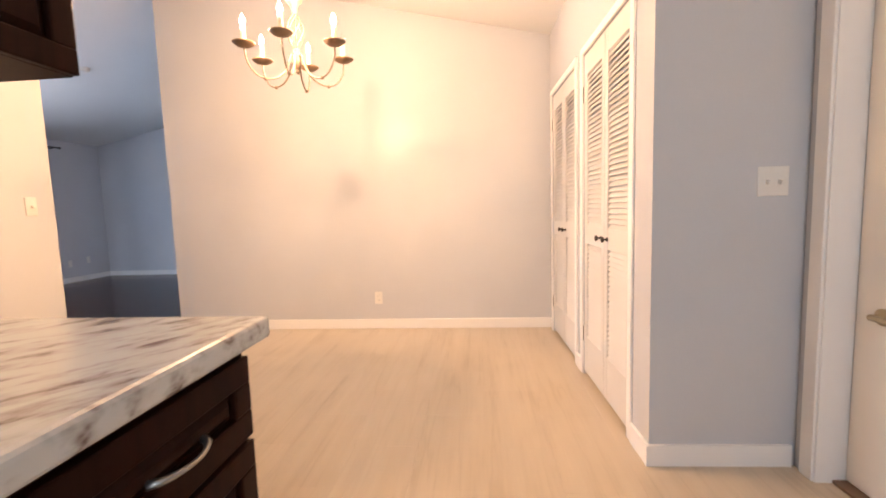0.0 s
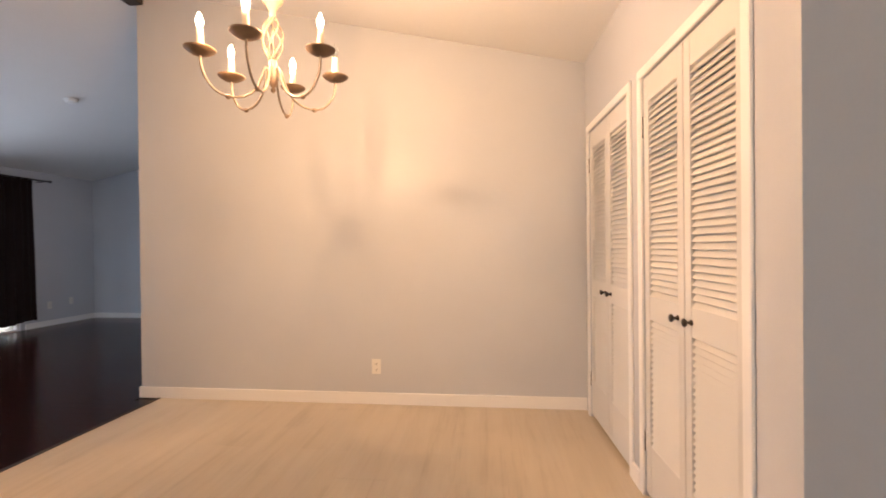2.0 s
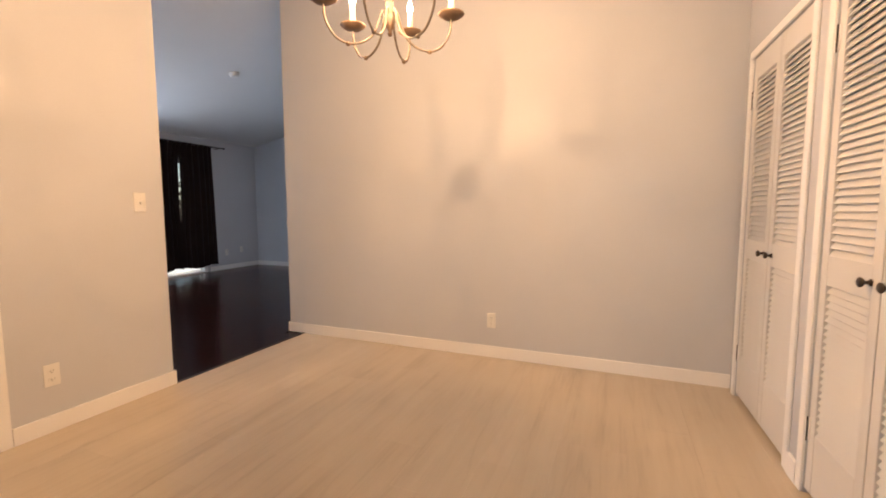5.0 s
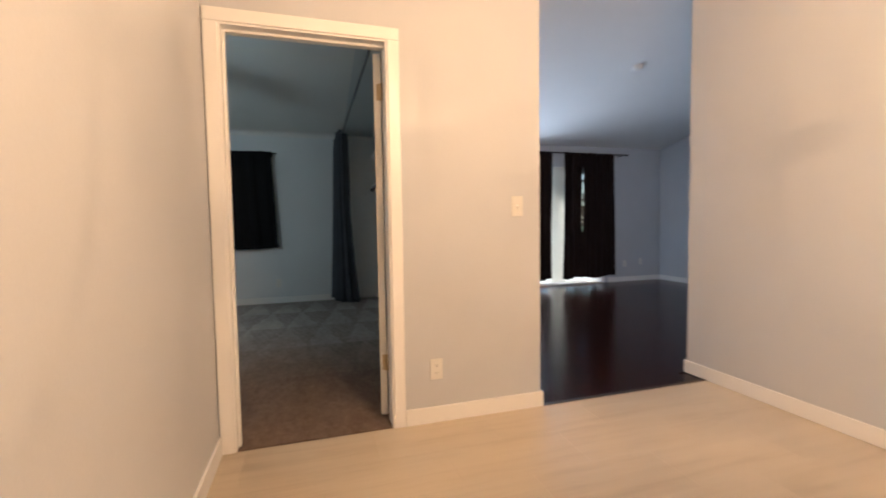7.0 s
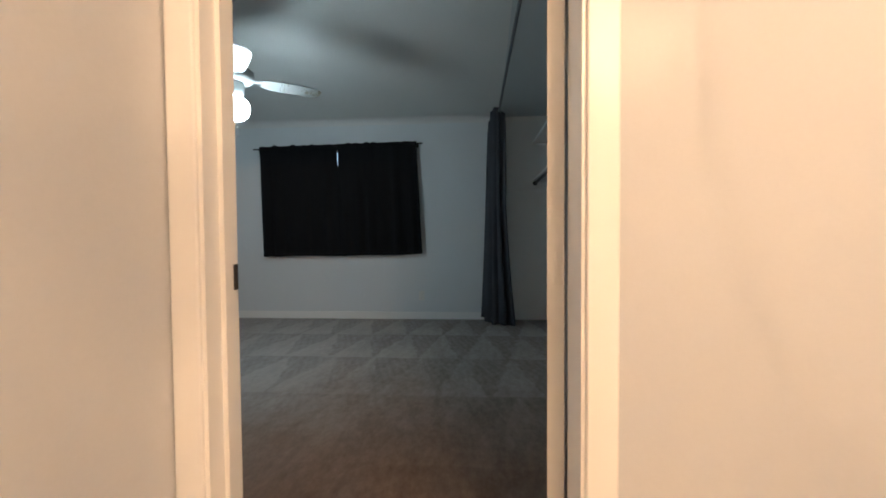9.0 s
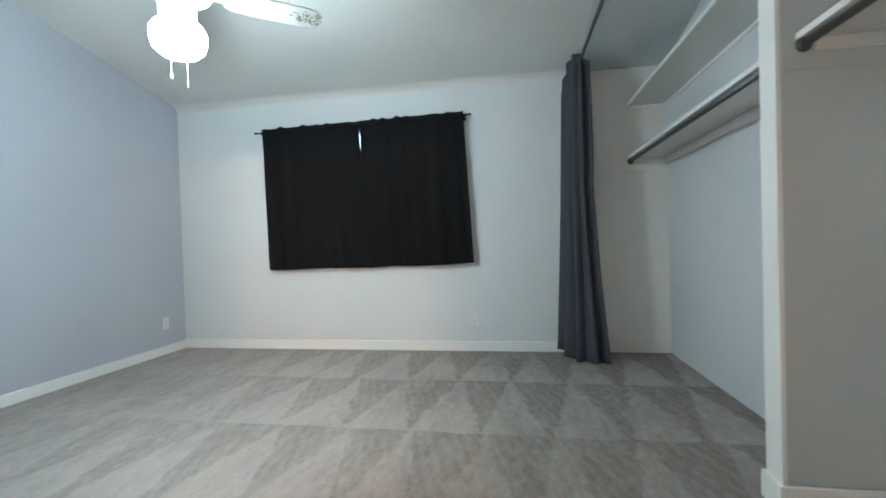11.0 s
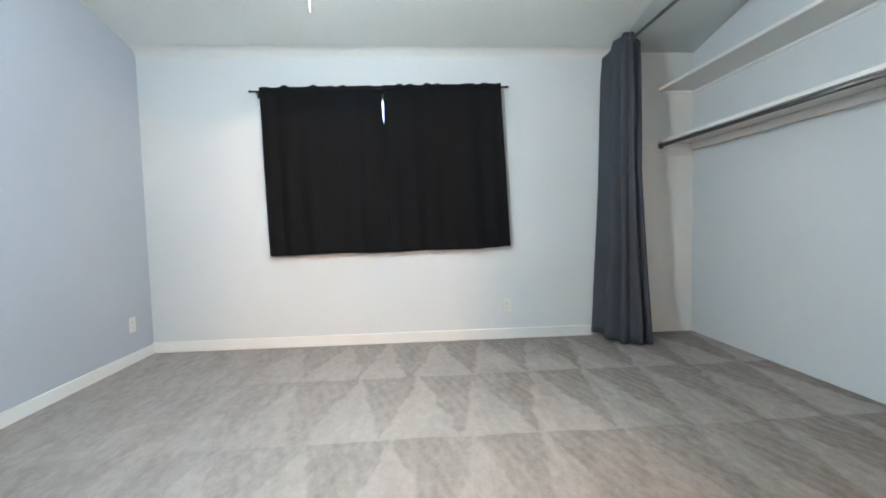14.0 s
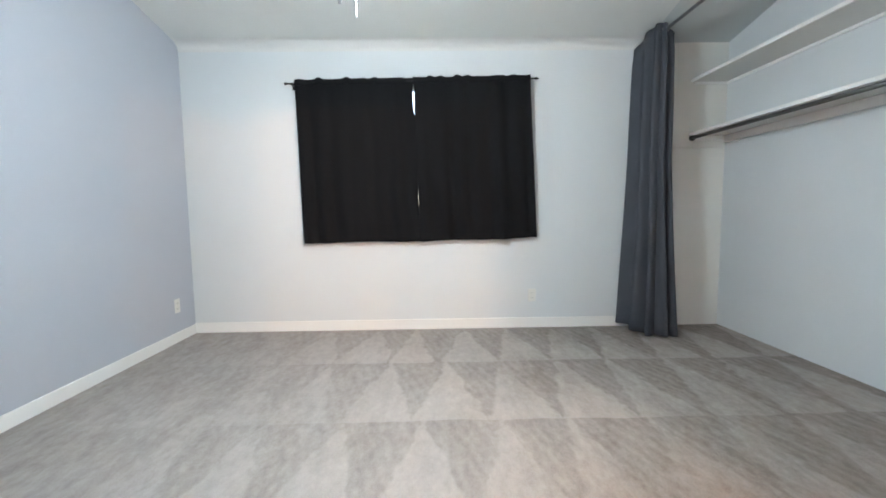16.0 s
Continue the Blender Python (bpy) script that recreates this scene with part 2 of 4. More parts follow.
wall("wall_south_bedroom", [(WEST - 0.12, BED_E, BED_SOUTH - 0.12, BED_SOUTH)], "blue grey painted bedroom wall", BLUEWALL)
wall("wall_west_bedroom", [(WEST - 0.14, WEST, BED_SOUTH, WIN_S), (WEST - 0.14, WEST, WIN_S, WIN_N, 0, WIN_B), (WEST - 0.14, WEST, WIN_S, WIN_N, WIN_T), (WEST - 0.14, WEST, WIN_N, 2.87)],
     "pale bluish white bedroom wall with a curtained window", PALEWALL)
wall("wall_west_closet", [(WEST - 0.14, WEST, 2.87, CLOSET_BACK)], "off white painted end wall of the bedroom closet", CLOSET_END)
wall("wall_closet_back", [(WEST - 0.14, -5.45, CLOSET_BACK, LIV_S), (-5.45, BED_E, CLOSET_BACK, LIV_S)], "pale painted back wall of the bedroom closet", PALEWALL)
wall("wall_west_living", [(WEST - 0.14, WEST, LIV_S, SLIDE_S), (WEST - 0.14, WEST, SLIDE_S, SLIDE_N, SLIDE_H), (WEST - 0.14, WEST, SLIDE_N, LIV_N)],
     "grey living room wall with a glass sliding door")
wall("wall_north_living", [(WEST - 0.14, LIV_E + 0.12, LIV_N, LIV_N + 0.12)], "blue grey living room wall in daylight")
wall("wall_east_living", [(LIV_E, LIV_E + 0.12, NORTH + 0.12, LIV_N)], "pale grey living room wall")

# closet wall of the dining room, with two door openings, in its own slightly turned frame
C1, C2 = (0.225, 0.997), (1.185, 1.957)
CLOSET_H = 1.995
bm = bmesh.new()
for s0, s1, z0, z1 in ((0.0, C1[0], 0, 2.62), (*C1, CLOSET_H, 2.62), (C1[1], C2[0], 0, 2.62), (*C2, CLOSET_H, 2.62), (C2[1], 2.12, 0, 2.62)):
    box(bm, 0, 0.10, s0, s1, z0, z1, m=EAST_M)
structure("wall_east_dining", bm, WALL, "pale grey painted wall round two louvered closets")
bm = bmesh.new()
box(bm, 0.62, 0.68, 0.06, 2.2, 0, 2.55, m=EAST_M)
box(bm, 0.10, 0.62, 2.06, 2.14, 0, 2.55, m=EAST_M)
box(bm, 0.10, 0.62, 1.06, 1.12, 0, 2.55, m=EAST_M)
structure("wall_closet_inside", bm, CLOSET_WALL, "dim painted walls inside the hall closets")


def ceiling(name, x0, x1, y0, y1, label, material=CEIL):
    bm = bmesh.new()
    vs = [bm.verts.new((x, y, roof(x) + dz)) for x in (x0, x1) for y in (y0, y1) for dz in (0, 0.16)]
    for f in ((0, 1, 3, 2), (4, 6, 7, 5), (0, 4, 5, 1), (2, 3, 7, 6), (0, 2, 6, 4), (1, 5, 7, 3)):
        bm.faces.new([vs[i] for i in f])
    return structure(name, bm, material, label, "ceiling")


ceiling("ceiling_dining", RIDGE + 0.001, ALC_E + 0.25, KITCH_S - 0.2, NORTH + 0.12, "white sloping ceiling over dining room and kitchen")
ceiling("ceiling_bedroom", WEST - 0.2, RIDGE, BED_SOUTH - 0.2, 2.87, "white textured sloping bedroom ceiling", mat("ceiling paint bedroom", (0.73, 0.735, 0.71), 0.85, vary=0.04, scale=2.2, fine=0.05, fine_scale=110, bump=0.7))
# This strip beyond the curtain rod is darker than the main ceiling.
ceiling("ceiling_closet", WEST - 0.2, RIDGE, 2.87, 3.63, "sloping ceiling over the closet, greyer than the bedroom's", CLOSET_WALL)
# Unseen overhangs, added to limit the sun through the garden-side glass.
bm = bmesh.new()
prism(bm, [(-4, 0), (13, 0), (13, 0.14), (-4, 0.14)], -0.35, 0.02, Matrix.Translation((WEST - 0.16, -3.0, 2.43)) @ Matrix(((0, 0, 1, 0), (1, 0, 0, 0), (0, 1, 0, 0), (0, 0, 0, 1))))
prism(bm, [(-4, 0), (5.9, 0), (5.9, 0.14), (-4, 0.14)], -0.85, 0.0, Matrix.Translation((WEST - 0.52, -3.0, 2.43)) @ Matrix(((0, 0, 1, 0), (1, 0, 0, 0), (0, 1, 0, 0), (0, 0, 0, 1))))
structure("added_sun_eave", bm, TRIM, "added white eave, unseen, that limits sun on the garden side", "roof")
ceiling("ceiling_living", WEST - 0.2, RIDGE, 3.63, LIV_N + 0.2, "white sloping living room ceiling")

# floors
bm = boxes((-3.205, 1.05, KITCH_S - 0.1, NORTH + 0.05, -0.10, -0.004))
structure("floor", bm, mat("tile grout beige", (0.56, 0.47, 0.36), 0.6, vary=0.08), "pale beige grout under the dining room tiles", "floor")


def surface(name, colour, rough, build, spec=0.5):
    """A material whose colour factor and relief come from build(nodes, links, coordinates, seed)."""
    m = bpy.data.materials.new(name)
    m.use_nodes = True
    n, l = m.node_tree.nodes, m.node_tree.links
    p = n["Principled BSDF"]
    p.inputs["Roughness"].default_value, p.inputs["Specular IOR Level"].default_value = rough, spec
    tc, oi = n.new("ShaderNodeTexCoord"), n.new("ShaderNodeObjectInfo")
    fac, height, depth = build(n, l, tc.outputs["Object"], oi.outputs["Random"])
    ramp = n.new("ShaderNodeValToRGB")
    ramp.color_ramp.elements[0].color, ramp.color_ramp.elements[1].color = (*colour[0], 1), (*colour[-1], 1)
    for i, c in enumerate(colour[1:-1]):
        e = ramp.color_ramp.elements.new((i + 1) / (len(colour) - 1))
        e.color = (*c, 1)
    l.new(fac, ramp.inputs[0])
    l.new(ramp.outputs[0], p.inputs["Base Color"])
    b = n.new("ShaderNodeBump")
    b.inputs["Strength"].default_value, b.inputs["Distance"].default_value = 0.6, depth
    l.new(height, b.inputs["Height"])
    l.new(b.outputs[0], p.inputs["Normal"])
    return m


def maths(n, l, op, a, b=None, c=None):
    q = n.new("ShaderNodeMath")
    q.operation = op
    for i, v in enumerate((a, b, c)):
        if v is None:
            continue
        if isinstance(v, (int, float)):
            q.inputs[i].default_value = v
        else:
            l.new(v, q.inputs[i])
    return q.outputs[0]


def stretched(n, l, vec, seed, scale, detail=4.0, rough=0.6, shift=30.0):
    """Noise in coordinates scaled by axis and shifted by each piece's own seed."""
    mp = n.new("ShaderNodeMapping")
    mp.inputs["Scale"].default_value = scale
    l.new(vec, mp.inputs["Vector"])
    cb = n.new("ShaderNodeCombineXYZ")
    s = maths(n, l, "MULTIPLY", seed, shift)
    for i in range(3):
        l.new(s, cb.inputs[i])
    l.new(cb.outputs[0], mp.inputs["Location"])
    t = n.new("ShaderNodeTexNoise")
    t.inputs["Scale"].default_value, t.inputs["Detail"].default_value, t.inputs["Roughness"].default_value = 1.0, detail, rough
    l.new(mp.outputs[0], t.inputs["Vector"])
    return t.outputs["Fac"]


def tile_build(n, l, vec, seed):
    streak = stretched(n, l, vec, seed, (15, 1.1, 1), 4)
    fine = stretched(n, l, vec, seed, (90, 5, 1), 2)
    cloud = stretched(n, l, vec, seed, (3, 2, 1), 2)
    place = n.new("ShaderNodeNewGeometry").outputs["Position"]
    zero = maths(n, l, "MULTIPLY", seed, 0.0)
    long = stretched(n, l, place, zero, (13, 0.9, 1), 4)
    stain = stretched(n, l, place, zero, (1.3, 0.8, 1), 3)
    f = maths(n, l, "ADD", maths(n, l, "MULTIPLY", streak, 0.20), maths(n, l, "MULTIPLY", fine, 0.08))
    f = maths(n, l, "ADD", f, maths(n, l, "ADD", maths(n, l, "MULTIPLY", long, 0.66), maths(n, l, "MULTIPLY_ADD", stain, 0.55, -0.28)))
    f = maths(n, l, "ADD", f, maths(n, l, "MULTIPLY", cloud, 0.25))
    f = maths(n, l, "ADD", f, maths(n, l, "MULTIPLY", seed, 0.03))
    f = maths(n, l, "MULTIPLY_ADD", f, 1.3, -0.22)
    ridge = stretched(n, l, place, zero, (8, 0.55, 1), 3, 0.55)
    thin = n.new("ShaderNodeMapRange")
    thin.interpolation_type = "SMOOTHSTEP"
    thin.inputs["From Min"].default_value, thin.inputs["From Max"].default_value = 0.0, 0.035
    thin.inputs["To Min"].default_value, thin.inputs["To Max"].default_value = 0.20, 0.0
    l.new(maths(n, l, "ABSOLUTE", maths(n, l, "SUBTRACT", ridge, 0.5)), thin.inputs["Value"])
    f = maths(n, l, "SUBTRACT", f, maths(n, l, "MULTIPLY", thin.outputs[0], stain))
    return f, fine, 0.0004


TILE = surface("tile beige streaked", ((0.39, 0.32, 0.228), (0.56, 0.478, 0.368), (0.63, 0.552, 0.44)), 0.28, tile_build)


def board_build(n, l, vec, seed):
    grain = stretched(n, l, vec, seed, (3, 60, 1))
    broad = stretched(n, l, vec, seed, (1.0, 6, 1), 2)
    f = maths(n, l, "ADD", maths(n, l, "MULTIPLY", grain, 0.5), maths(n, l, "MULTIPLY", broad, 0.3))
    return maths(n, l, "ADD", f, maths(n, l, "MULTIPLY_ADD", seed, 0.4, -0.1)), grain, 0.0004


FLOORWOOD = surface("living floor dark wood", ((0.005, 0.0018, 0.0014), (0.030, 0.0075, 0.0045)), 0.20, board_build, 0.18)


STREAK = radians(-53)   # the way the granite's grain runs


def stone_build(n, l, vec, seed):
    turn = n.new("ShaderNodeMapping")
    turn.inputs["Rotation"].default_value = (0, 0, STREAK)
    l.new(vec, turn.inputs["Vector"])
    along = turn.outputs[0]
    vein = stretched(n, l, along, seed, (13, 38, 30), 4, 0.55)
    cloud = stretched(n, l, along, seed, (4, 9, 8), 4, 0.6)
    speck = stretched(n, l, along, seed, (60, 150, 120), 3)
    f = maths(n, l, "ADD", maths(n, l, "MULTIPLY", vein, 0.80), maths(n, l, "MULTIPLY", speck, 0.22))
    f = maths(n, l, "ADD", f, maths(n, l, "MULTIPLY", cloud, 0.45))
    return maths(n, l, "MULTIPLY_ADD", f, 4.4, -2.55), speck, 0.0001


GRANITE = surface("granite white grey", ((0.15, 0.11, 0.095), (0.31, 0.285, 0.265), (0.42, 0.415, 0.395), (0.49, 0.495, 0.475), (0.53, 0.54, 0.525)), 0.22, stone_build)


def dark_build(n, l, vec, seed):
    grain = stretched(n, l, vec, seed, (50, 50, 3))
    return grain, grain, 0.0003


CABWOOD = surface("cabinet espresso wood", ((0.006, 0.0018, 0.0012), (0.028, 0.0075, 0.004)), 0.42, dark_build, 0.05)


STROKE = 0.38            # width of a vacuum stroke


def carpet_build(n, l, vec, seed):
    """Cut pile with rows of wedge-shaped vacuum strokes."""
    sep = n.new("ShaderNodeSeparateXYZ")
    l.new(vec, sep.inputs[0])
    x, y = sep.outputs[0], sep.outputs[1]
    wob = stretched(n, l, vec, seed, (2.2, 2.2, 1), 3)
    wob2 = stretched(n, l, vec, seed, (9, 9, 1), 2)
    a = maths(n, l, "DIVIDE", maths(n, l, "ADD", maths(n, l, "ADD", x, 7.56), maths(n, l, "MULTIPLY_ADD", wob, 0.08, -0.04)), 0.835)
    row, f = maths(n, l, "FLOOR", a), maths(n, l, "FRACT", a)
    v = maths(n, l, "DIVIDE", maths(n, l, "ADD", y, maths(n, l, "MULTIPLY_ADD", wob, 0.10, -0.05)), STROKE)
    for k, centre in enumerate((0.145, 0.365, 0.21)):     # where the strokes of the first rows begin
        v = maths(n, l, "ADD", v, maths(n, l, "MULTIPLY", maths(n, l, "COMPARE", row, float(k), 0.5), 0.5 - centre / STROKE))
    own = n.new("ShaderNodeTexWhiteNoise")
    own.noise_dimensions = "2D"
    pair = n.new("ShaderNodeCombineXYZ")
    l.new(maths(n, l, "FLOOR", v), pair.inputs[0]), l.new(row, pair.inputs[1])
    l.new(pair.outputs[0], own.inputs["Vector"])
    tri = maths(n, l, "MULTIPLY", maths(n, l, "ABSOLUTE", maths(n, l, "SUBTRACT", maths(n, l, "FRACT", v), maths(n, l, "MULTIPLY_ADD", own.outputs["Value"], 0.16, 0.42))), 2.0)
    d = maths(n, l, "SUBTRACT", maths(n, l, "MULTIPLY_ADD", f, maths(n, l, "MULTIPLY_ADD", own.outputs["Value"], 0.35, 0.75), 0.04), tri)
    d = maths(n, l, "ADD", d, maths(n, l, "MULTIPLY_ADD", wob2, 0.46, -0.23))
    soft = n.new("ShaderNodeMapRange")
    soft.interpolation_type = "SMOOTHSTEP"
    soft.inputs["From Min"].default_value, soft.inputs["From Max"].default_value = -0.06, 0.08
    l.new(d, soft.inputs["Value"])
    streak = stretched(n, l, vec, seed, (3.4, 11, 1), 5, 0.62)
    patch = stretched(n, l, vec, seed, (0.9, 0.8, 1), 2)
    amount = n.new("ShaderNodeMapRange")
    amount.inputs["From Min"].default_value, amount.inputs["From Max"].default_value = 0.38, 0.62
    amount.inputs["To Min"].default_value, amount.inputs["To Max"].default_value = 0.10, 0.26
    l.new(patch, amount.inputs["Value"])
    tuft = stretched(n, l, vec, seed, (210, 210, 210), 2)
    clump = stretched(n, l, vec, seed, (15, 26, 20), 4, 0.65)
    side = n.new("ShaderNodeMapRange")
    side.inputs["From Min"].default_value, side.inputs["From Max"].default_value = -0.3, 0.8
    side.inputs["To Min"].default_value, side.inputs["To Max"].default_value = 0.22, 1.0
    l.new(y, side.inputs["Value"])
    away = n.new("ShaderNodeMapRange")
    away.inputs["From Min"].default_value, away.inputs["From Max"].default_value = -5.3, -4.5
    away.inputs["To Min"].default_value, away.inputs["To Max"].default_value = 1.0, 0.2
    l.new(x, away.inputs["Value"])
    kept = maths(n, l, "MULTIPLY", side.outputs[0], away.outputs[0])
    g = maths(n, l, "MULTIPLY", maths(n, l, "MULTIPLY", soft.outputs[0], kept), amount.outputs[0])
    g = maths(n, l, "ADD", g, maths(n, l, "MULTIPLY", streak, 0.42))
    g = maths(n, l, "ADD", g, maths(n, l, "MULTIPLY", clump, 0.58))
    g = maths(n, l, "ADD", g, maths(n, l, "MULTIPLY", tuft, 0.37))
    lines = maths(n, l, "SINE", maths(n, l, "ADD", maths(n, l, "MULTIPLY", maths(n, l, "MULTIPLY_ADD", x, -0.32, y), 6.2832 / 0.062), maths(n, l, "MULTIPLY", wob2, 7.0)))
    rough_side = maths(n, l, "MULTIPLY", maths(n, l, "SUBTRACT", 1.0, soft.outputs[0]), kept)
    g = maths(n, l, "ADD", g, maths(n, l, "MULTIPLY", maths(n, l, "MULTIPLY", lines, rough_side), 0.036))
    # The carpet's dimmer look towards the closet, put into its colour.
    closet_dim = n.new("ShaderNodeMapRange")
    closet_dim.interpolation_type = "SMOOTHSTEP"
    closet_dim.inputs["From Min"].default_value, closet_dim.inputs["From Max"].default_value = 1.0, 2.6
    closet_dim.inputs["To Max"].default_value = 0.27
    l.new(maths(n, l, "ADD", y, maths(n, l, "MULTIPLY_ADD", wob, 0.9, -0.45)), closet_dim.inputs["Value"])
    g = maths(n, l, "SUBTRACT", g, closet_dim.outputs[0])
    return maths(n, l, "ADD", g, -0.285), maths(n, l, "ADD", tuft, clump), 0.006


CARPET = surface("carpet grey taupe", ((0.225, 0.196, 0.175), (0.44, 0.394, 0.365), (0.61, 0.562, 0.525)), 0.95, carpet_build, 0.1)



def wear_and_glow_by_the_door(m):
    """Brown spreading over the carpet from the doorway with ragged edges: traffic wear, and warm lamplight put into the
    colour.
    """
    n, l = m.node_tree.nodes, m.node_tree.links
    p = n["Principled BSDF"]
    clean = p.inputs["Base Color"].links[0].from_socket
    vec = n.new("ShaderNodeTexCoord").outputs["Object"]
    far = n.new("ShaderNodeVectorMath")
    far.operation = "DISTANCE"
    l.new(vec, far.inputs[0])
    far.inputs[1].default_value = (-3.25, 2.35, 0)
    rag = n.new("ShaderNodeTexNoise")
    rag.inputs["Scale"].default_value, rag.inputs["Detail"].default_value = 2.6, 5
    l.new(vec, rag.inputs["Vector"])
    fade = n.new("ShaderNodeMapRange")
    fade.interpolation_type = "SMOOTHSTEP"
    fade.inputs["From Min"].default_value, fade.inputs["From Max"].default_value = 2.6, 0.6
    fade.inputs["To Max"].default_value = 0.9
    l.new(maths(n, l, "ADD", far.outputs["Value"], maths(n, l, "MULTIPLY_ADD", rag.outputs["Fac"], 1.2, -0.6)), fade.inputs["Value"])
    mix = n.new("ShaderNodeMix")
    mix.data_type, mix.blend_type = "RGBA", "MULTIPLY"
    l.new(fade.outputs[0], mix.inputs["Factor"])
    l.new(clean, mix.inputs[6])
    mix.inputs[7].default_value = (0.60, 0.47, 0.39, 1)
    l.new(mix.outputs[2], p.inputs["Base Color"])


wear_and_glow_by_the_door(CARPET)
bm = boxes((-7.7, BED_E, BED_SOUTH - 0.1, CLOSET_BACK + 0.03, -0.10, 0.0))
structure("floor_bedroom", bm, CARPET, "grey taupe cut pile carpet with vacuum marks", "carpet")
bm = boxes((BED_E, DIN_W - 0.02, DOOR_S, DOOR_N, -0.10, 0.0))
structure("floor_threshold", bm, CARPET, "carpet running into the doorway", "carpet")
bm = boxes((-3.43, -3.31, KITCH_S, NORTH - 0.002, 3.19, 3.36), bevel=0.004)
structure("beam", bm, BEAMWOOD, "dark stained wooden ridge beam", "beam")
bm = bmesh.new()
arc = [(0.0, 0.0)] + [(0.10 * (1 - math.sin(a)), -0.075 * (1 - math.cos(a))) for a in (math.pi / 2 * q / 6 for q in range(7))]
prism(bm, arc, BED_SOUTH, 2.86, Matrix.Translation((WEST, 0, 2.462)) @ Matrix(((1, 0, 0, 0), (0, 0, 1, 0), (0, 1, 0, 0), (0, 0, 0, 1))))
structure("cove", bm, CEIL, "plastered cove between bedroom wall and ceiling", "cove")


# ---------------------------------------------------------------- trim
def board(name, x0, x1, y0, y1, h=0.09, label="white painted baseboard"):
    bm = boxes((x0, x1, y0, y1, 0.0, h), bevel=0.0035)
    return structure(name, bm, TRIM, label, "baseboard")


T = 0.014
board("baseboard", LIV_E - T, 0.165, NORTH - T, NORTH)
board("baseboard", LIV_E - T, LIV_E, NORTH + 0.001, LIV_N - T)
board("baseboard", DIN_W, DIN_W + T, 2.853, LIV_S + T)
board("baseboard", BED_E - 0.001, DIN_W, LIV_S, LIV_S + T)
board("baseboard", DIN_W + T, KITCH_W + T, SOUTH_DIN, SOUTH_DIN + T)
board("baseboard", WEST, WEST + T, BED_SOUTH, 2.78)
board("baseboard", WEST + T, BED_E, BED_SOUTH, BED_SOUTH + T, 0.082)
board("baseboard", WEST, WEST + T, SLIDE_N + 0.06, LIV_N)
board("baseboard", WEST, WEST + T, LIV_S, SLIDE_S - 0.06)
board("baseboard", WEST + T, LIV_E - T, LIV_N - T, LIV_N)
board("baseboard", WEST + T, BED_E - 0.002, LIV_S, LIV_S + T)
bm = bmesh.new()
box(bm, -T, 0, -T, C1[0] - 0.046, 0, 0.09, m=EAST_M)
structure("baseboard", bm, TRIM, "white painted baseboard on the closet wall", "baseboard")
bm = bmesh.new()
box(bm, 0.0, 0.567, -T, 0, 0, 0.09, m=EAST_M)
structure("baseboard", bm, TRIM, "white painted baseboard under the double switch", "baseboard")
bm = bmesh.new()
box(bm, -T, 0, C1[1] + 0.046, C2[0] - 0.046, 0, 0.09, m=EAST_M)
structure("baseboard", bm, TRIM, "white painted baseboard between the closets", "baseboard")


def moulding(s0, s1, z0, z1):
    """A plain casing board with eased edges, standing out from a wall at x=0 towards -x."""
    return boxes((-0.013, 0, s0, s1, z0, z1), bevel=0.0045)


def moved(bm, m):
    bmesh.ops.transform(bm, matrix=m, verts=bm.verts[:])
    return bm


def casing(name, m, s0, s1, top, width, label):
    """Three casing boards round an opening from s0 to s1, on the wall plane of m."""
    h = holder(name, label, "door frame", kind="structure")
    part("casing_board", moved(moulding(s0 - width, s0, 0, top), m), TRIM, h)
    part("casing_board", moved(moulding(s1, s1 + width, 0, top), m), TRIM, h)
    part("casing_head", moved(moulding(s0 - width, s1 + width, top, top + width), m), TRIM, h)
    return h


casing("closet_frame", EAST_M, *C1, CLOSET_H, 0.046, "white painted moulding round a louvered closet")
casing("closet_frame", EAST_M, *C2, CLOSET_H, 0.046, "white painted moulding round a louvered closet")
WEST_FACE = pose(DIN_W, 0, 0, 0, 0, 180) @ Matrix.Diagonal((1, -1, 1, 1))
f = casing("door_frame", WEST_FACE, DOOR_S + 0.010, DOOR_N - 0.010, DOOR_H - 0.010, 0.062, "white painted moulding round the bedroom doorway")
JS, JN, JH = DOOR_S + 0.018, DOOR_N - 0.018, DOOR_H - 0.018
for y0, y1 in ((DOOR_S, JS), (JN, DOOR_N)):
    part("jamb", boxes((BED_E - 0.002, DIN_W + 0.002, y0, y1, 0, DOOR_H)), TRIM, f)
part("head_jamb", boxes((BED_E - 0.002, DIN_W + 0.002, JS, JN, JH, DOOR_H)), TRIM, f)
part("door_stop", boxes((BED_E + 0.036, BED_E + 0.068, JS, JS + 0.011, 0, JH)), TRIM, f)
part("door_stop", boxes((BED_E + 0.036, BED_E + 0.068, JS + 0.011, JN, JH - 0.011, JH)), TRIM, f)
part("strike_plate", boxes((BED_E + 0.002, BED_E + 0.030, JS, JS + 0.003, 0.90, 0.96), bevel=0.001), BRONZE, f, "dark brass strike plate")
f = casing("door_frame", pose(BED_E, 0, 0), DOOR_S + 0.010, DOOR_N - 0.010, DOOR_H - 0.010, 0.06, "white painted moulding inside the bedroom doorway")

# ---------------------------------------------------------------- louvered closet doors
LEAF_W, LEAF_T = 0.384, 0.030
slat_bm = boxes((-0.0025, 0.0025, -(LEAF_W - 0.10) / 2, (LEAF_W - 0.10) / 2, -0.0185, 0.0185))
SLAT = mesh_of("slat", slat_bm, DOORWHITE)


